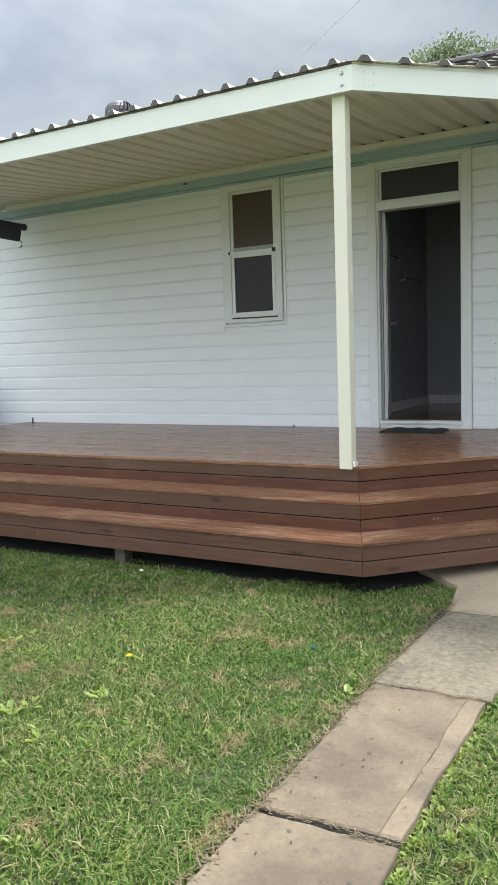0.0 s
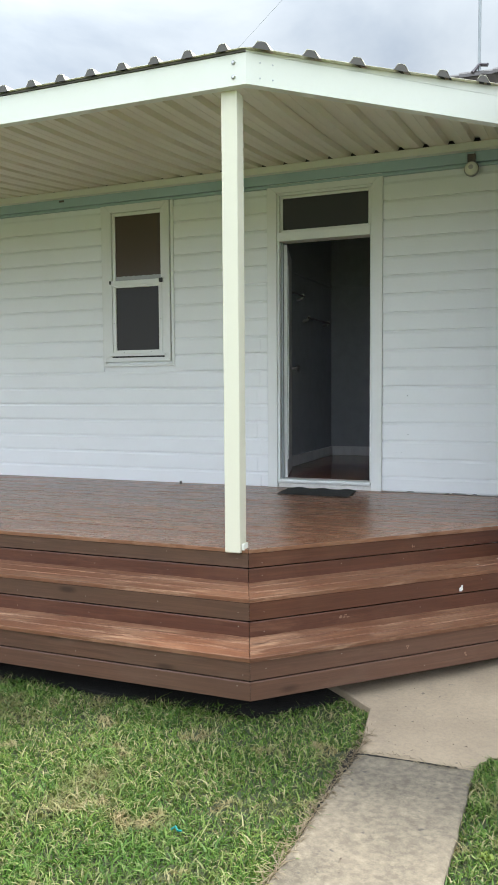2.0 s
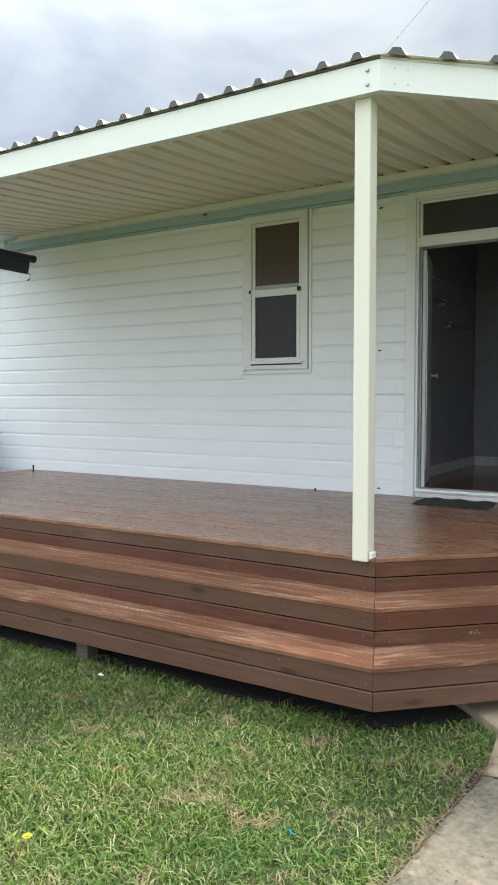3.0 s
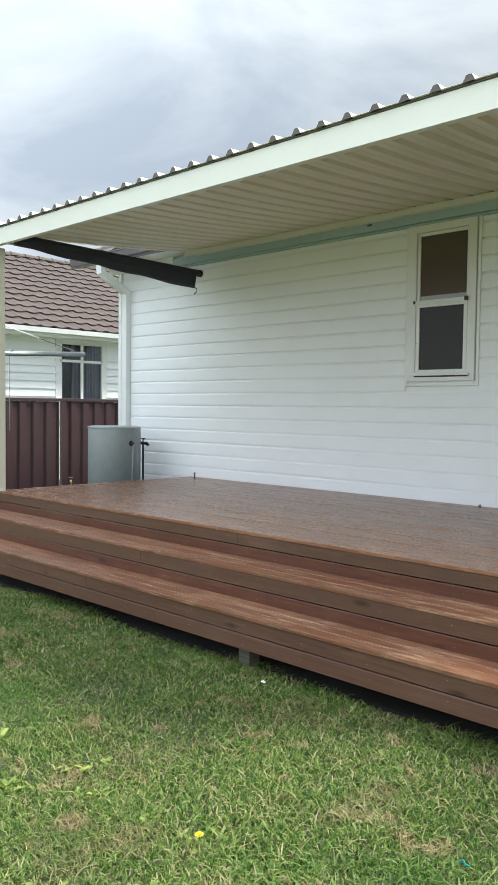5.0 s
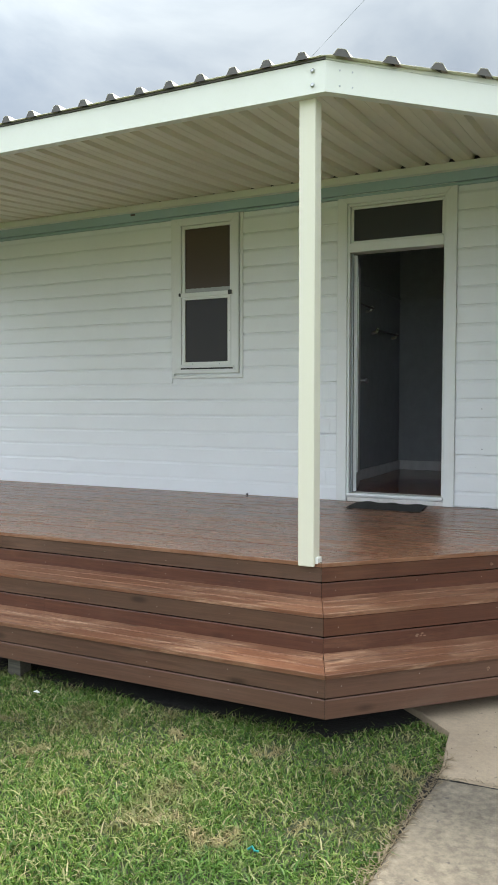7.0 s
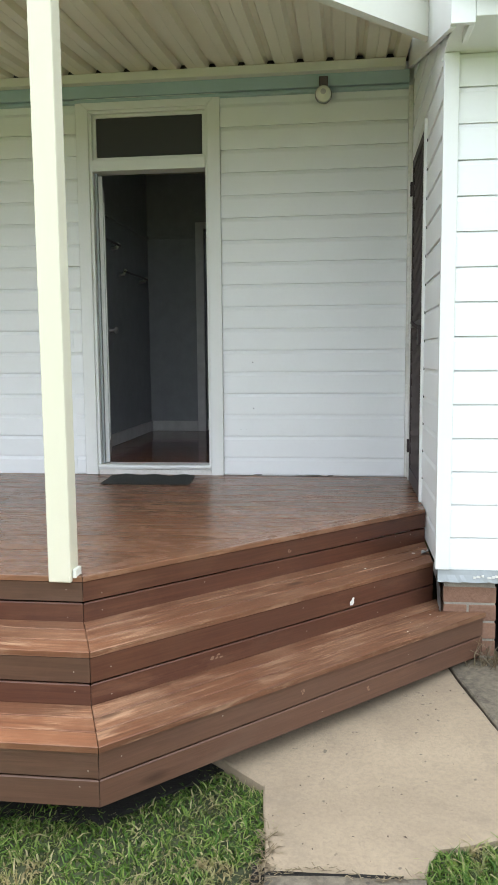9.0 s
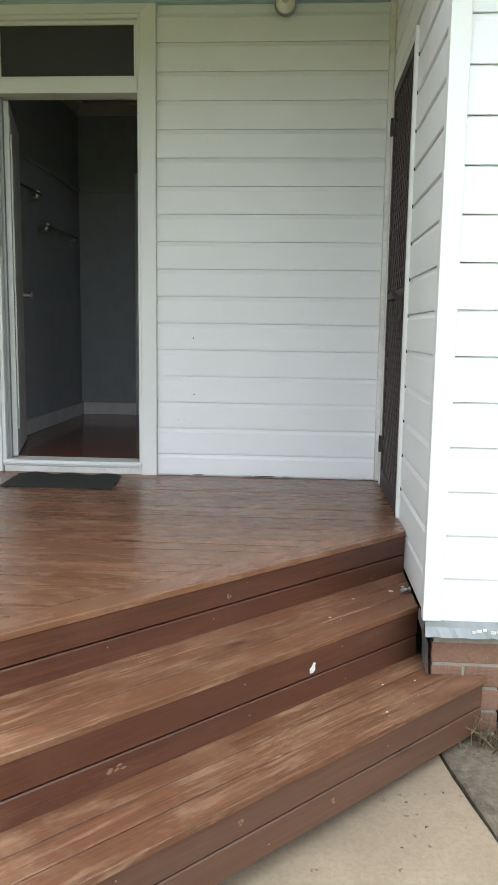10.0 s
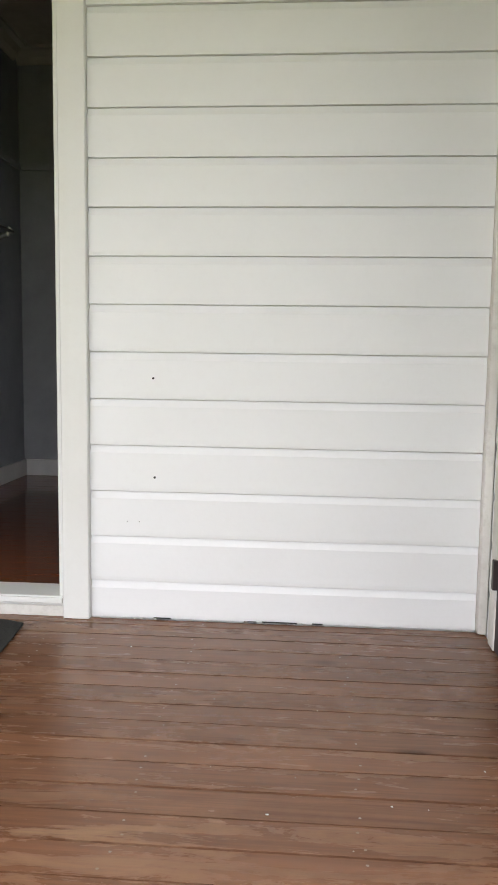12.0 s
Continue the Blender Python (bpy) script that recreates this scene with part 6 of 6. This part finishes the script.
def joint_dirt():
    """Soil and dry stalks in the joints between the slabs and along the lawn's edge."""
    for i, (y, x0, x1, n) in enumerate(((2.19, -0.99, -0.52, 150), (3.24, -0.97, -0.48, 170), (4.30, -0.93, -0.46, 90))):
        g = np.random.default_rng(60 + i)
        V, F = [], []
        for _ in range(n):
            x = g.uniform(x0, x1)
            b = np.array((x, y + 0.012 * math.sin(x * 23) + g.normal() * 0.008, 0.0 + g.uniform(0, 0.006)))
            a = g.uniform(0, 6.28)
            d = np.array((math.cos(a), math.sin(a) * 0.5, g.uniform(0, 0.3))) * g.uniform(0.008, 0.035)
            s = np.array((-d[1], d[0], 0))
            s = s / (np.linalg.norm(s) + 1e-6) * 0.0016
            k = len(V)
            V += [b - s, b + s, b + d + s, b + d - s]
            F.append((k, k + 1, k + 2, k + 3))
        raw("dry_stalks", V, F, TWIG, label="dry stalks and crumbs in the joint of the slabs", category="debris", kind="stuff")
    g = np.random.default_rng(77)
    V, F = [], []
    for _ in range(1500):
        y = g.uniform(1.5, 4.75)
        xe = -0.985 if y < 2.1 else (-0.98 + 0.015 * (y - 2.2) if y < 3.2 else -0.985 + 0.055 * (y - 3.25))
        b = np.array((xe - abs(g.normal()) * 0.02 + 0.008, y, -0.012 + g.uniform(0, 0.012)))
        a = g.uniform(0, 6.28)
        d = np.array((math.cos(a), math.sin(a), g.uniform(0, 0.5))) * g.uniform(0.01, 0.05)
        s = np.array((-d[1], d[0], 0))
        s = s / (np.linalg.norm(s) + 1e-6) * 0.0016
        k = len(V)
        V += [b - s, b + s, b + d + s, b + d - s]
        F.append((k, k + 1, k + 2, k + 3))
    raw("dry_stalks", V, F, TWIG, label="dry stalks along the edge of the lawn", category="debris", kind="stuff")


joint_dirt()


def worn_spots():
    """Pale rubbed spots on the risers of the lower flights, and crumbs of peeled paint where wall meets deck."""
    g = random.Random(52)
    bm = bmesh.new()
    a = Vector((1, 1, 0)).normalized()
    out = Vector((1, -1, 0)).normalized() * 0.0008
    for d, x, z, w in ((D2o - 0.002, -1.19, 0.345, 0.024), (D1o - 0.010, -0.85, 0.235, 0.010), (D1o - 0.010, -0.60, 0.150, 0.012), (EDGE - 0.003, -0.95, 0.610, 0.012)):
        c = diag(d, x)
        for k in range(5):
            m = Vector((c[0], c[1], z)) + a * g.uniform(-w, w) + Vector((0, 0, g.uniform(-0.008, 0.008))) + out
            n = 7
            vs = [bm.verts.new(m + a * w * 0.5 * g.uniform(0.5, 1.0) * math.cos(6.283 * i / n) + Vector((0, 0, 0.006 * g.uniform(0.5, 1.0) * math.sin(6.283 * i / n)))) for i in range(n)]
            bm.faces.new(vs)
            out = out * 1.15
    tagged(link("rubbed_spots", bm, plain("bare_timber", (0.26, 0.155, 0.10), 0.7)), "pale rubbed spots on the stained riser boards", "wear", kind="stuff")
    bm = bmesh.new()
    for k in range(46):
        x = g.choice((g.uniform(-1.5, -0.32), g.gauss(-0.33, 0.05), g.gauss(-1.42, 0.06)))
        x = min(-0.31, max(-1.53, x))
        y = WALLY - g.uniform(0.004, 0.022)
        s, t = g.uniform(0.002, 0.007), g.uniform(0, 6.28)
        vs = [bm.verts.new((x + s * math.cos(t + i * 1.57), y + 0.6 * s * math.sin(t + i * 1.57), DECKZ + 0.002 + 0.003 * (i % 2))) for i in range(4)]
        bm.faces.new(vs)
    tagged(link("paint_crumbs", bm, CHIP), "crumbs of peeled white paint along the foot of the wall", "paint flakes", kind="stuff")
    bm = bmesh.new()
    x = -1.42
    while x < -0.40:
        w = g.uniform(0.03, 0.14)
        if g.random() < 0.55:
            h = g.uniform(0.003, 0.007)
            add_box(bm, x, min(x + w, -0.33), WALLY - 0.0035, WALLY - 0.0022, DECKZ + 0.0005, DECKZ + h)
        x += w + g.uniform(0.01, 0.08)
    link("wall_foot_gap", bm, BLACK, label="thin dark gap between the lowest wall board and the deck", kind="structure")


worn_spots()


# ---- grass ----
def on_slab(x, y):
    """True where a slab or the bare soil lies."""
    left = np.where(y < 2.19, -0.985, np.where(y < 3.24, -0.975 + 0.012 * (y - 2.2), -0.985 + 0.055 * (y - 3.25)))
    path = (x > left - 0.012) & (x < -0.485 + 0.02 * (y - 3)) & (y < 4.75)
    big = (y > 4.46 + 0.3 * np.clip(x + 0.4, 0, 0.4) + 0.05 * np.clip(x, 0, 2)) & (x > -0.975 - (y - 4.73) * 1.1)
    return path | big


def grass(name, x0, x1, y0, y1, density, h, w, seed, label):
    g = np.random.default_rng(seed)
    n = int((x1 - x0) * (y1 - y0) * density)
    x, y = g.uniform(x0, x1, n), g.uniform(y0, y1, n)
    lump = 0.5 + 0.5 * np.sin(x * 5.1 + 1.3 * np.sin(y * 3.7)) * np.sin(y * 4.3 + 1.7 * np.sin(x * 2.9))
    edge = corner(0.515)
    under = np.maximum(y - (edge[1] + 0.06 * np.sin(x * 3.3)), -9)
    under = np.where(x > edge[0], (y - edge[1] - (x - edge[0])) * 0.7, under)
    keep = ~on_slab(x, y) & (g.uniform(0, 1, n) < np.clip(1 - under / 0.07, 0, 1)) & (g.uniform(0, 1, n) < 0.62 + 0.38 * lump)
    x, y, lump = x[keep], y[keep], lump[keep]
    n = len(x)
    a, b = g.uniform(0, 6.283, n), g.uniform(0, 6.283, n)
    tall = h * g.uniform(0.40, 1.25, n) * (0.65 + 0.5 * lump)
    lean = g.uniform(0.2, 2.3, n) * tall
    wid = w * g.uniform(0.6, 1.4, n)
    z = -0.035 + 0.055 * np.clip(y - 4.3, 0, 1.8) * np.clip((x + 1.2) / 0.5, 0, 1)
    sx, sy = np.cos(b) * wid, np.sin(b) * wid
    mx, my, mz = x + np.cos(a) * lean * 0.35, y + np.sin(a) * lean * 0.35, z + tall * 0.62
    tx, ty, tz = x + np.cos(a) * lean, y + np.sin(a) * lean, z + tall * g.uniform(0.6, 1.0, n)
    V = np.stack([np.stack(c, 1) for c in ((x - sx, y - sy, z), (x + sx, y + sy, z), (mx + sx * .8, my + sy * .8, mz), (mx - sx * .8, my - sy * .8, mz), (tx, ty, tz))], 1).reshape(-1, 3)
    i = np.arange(n)[:, None] * 5
    F = np.concatenate([i + np.array([[0, 1, 2]]), i + np.array([[0, 2, 3]]), i + np.array([[3, 2, 4]])], 0)
    raw(name, V, F, BLADE, label=label, category="grass", kind="stuff")


grass("grass", -2.9, 0.9, 1.3, 3.0, 25000, 0.031, 0.0025, 1, "short mown green lawn grass with dry tips")
grass("grass", -4.3, 0.9, 3.0, 5.0, 15000, 0.033, 0.0031, 2, "short mown green lawn grass with dry tips")
grass("grass", -5.2, -2.9, 1.3, 3.0, 17000, 0.031, 0.0027, 3, "short mown green lawn grass with dry tips")
grass("grass", -7.9, -4.3, 3.0, 5.0, 10000, 0.034, 0.0038, 4, "short mown green lawn grass with dry tips")
grass("grass", -8.2, -5.2, 1.6, 3.0, 9000, 0.034, 0.0042, 5, "short mown green lawn grass with dry tips")
grass("grass_tufts", -4.0, 0.9, 1.3, 4.2, 900, 0.050, 0.0028, 11, "coarser brighter grass tufts in the lawn")
grass("grass_tufts", -8.0, -4.0, 1.6, 4.2, 600, 0.050, 0.0034, 12, "coarser brighter grass tufts in the lawn")
grass("grass", -8.2, 2.4, 0.0, 1.6, 5000, 0.045, 0.007, 7, "short mown green lawn grass with dry tips")
grass("grass", 0.9, 2.4, 1.6, 5.0, 5000, 0.045, 0.007, 8, "short mown green lawn grass with dry tips")
grass("grass", -10.4, -7.2, 3.0, 8.0, 3000, 0.045, 0.006, 6, "short mown green lawn grass by the fence")


# ---- the boards of the walls ----
def clad():
    g0 = 0.0
    for k in range(-3, 17):
        z = 0.645 + 0.1505 * k
        h = 0.1505 if z + 0.1505 < 3.26 else 3.262 - z
        if h < 0.05:
            continue
        if z + h < 0.63:
            weatherboard(WALL, HL + 0.03, LX + 0.6, z, h, WALLY, "s")
            continue
        spans = [(HL + 0.03, WINGX - 0.031)]
        if z + h > 1.75 and z < 3.28:
            spans = [(HL + 0.03, -4.233), (-3.466, WINGX - 0.031)]
        out = []
        for a, b in spans:
            if a < -2.553 and b > -1.544 and z + h > 0.67:
                seam = -2.66 if k % 2 else -2.625
                if k < 9:
                    out += [(a, seam), (seam + 0.0012, -2.554), (-1.543, b)]
                else:
                    out += [(a, -2.554), (-1.543, b)]
            else:
                out.append((a, b))
        for a, b in out:
            zz, hh = (z, h)
            if z < 0.66 and a > LX:
                zz, hh = 0.672, z + h - 0.672
            weatherboard(WALL, a, b, zz, hh, WALLY, "s")
    for k in range(0, 19):
        z = 0.508 + 0.1545 * k
        h = 0.1545
        if h < 0.04:
            continue
        spans = [(WINGY + 0.029, WALLY - 0.035)]
        if z + h > 0.67 and z < 2.78:
            spans = [(WINGY + 0.029, 6.625), (7.466, WALLY - 0.035)]
        low = 5.50 + (z - 2.80) / 0.277
        for a, b in spans:
            if max(a, low) < b - 0.05:
                weatherboard(WING, max(a, low), b, z, h, WINGX, "w")
        hf = min(h, 2.811 - z)
        if hf > 0.04:
            weatherboard(WFRONT, WINGX + 0.052, HR, z, hf, WINGY, "s")


clad()


def board_end_shades():
    """Small solid black wedges for the shade where the ends of the wing's boards pass over the door trims."""
    bm = bmesh.new()
    for k in range(1, 16):
        z = 0.508 + 0.1545 * k
        for y0, y1 in ((6.6215, 6.6275), (7.4635, 7.4695)):
            if z < 0.67 or z > 2.8:
                continue
            v = [bm.verts.new(p) for p in ((WINGX - 0.0012, y0, z + 0.004), (WINGX - 0.0012, y1, z + 0.004), (WINGX - 0.0012, y1, z - 0.020), (WINGX + 0.004, y0, z + 0.004), (WINGX + 0.004, y1, z + 0.004), (WINGX + 0.004, y1, z - 0.020))]
            for f in ((0, 1, 2), (5, 4, 3), (0, 3, 4, 1), (1, 4, 5, 2), (2, 5, 3, 0)):
                bm.faces.new([v[i] for i in f])
    link("board_end_gap", bm, BLACK, label="small black wedges for the shade at the ends of the wing boards", kind="structure")


board_end_shades()
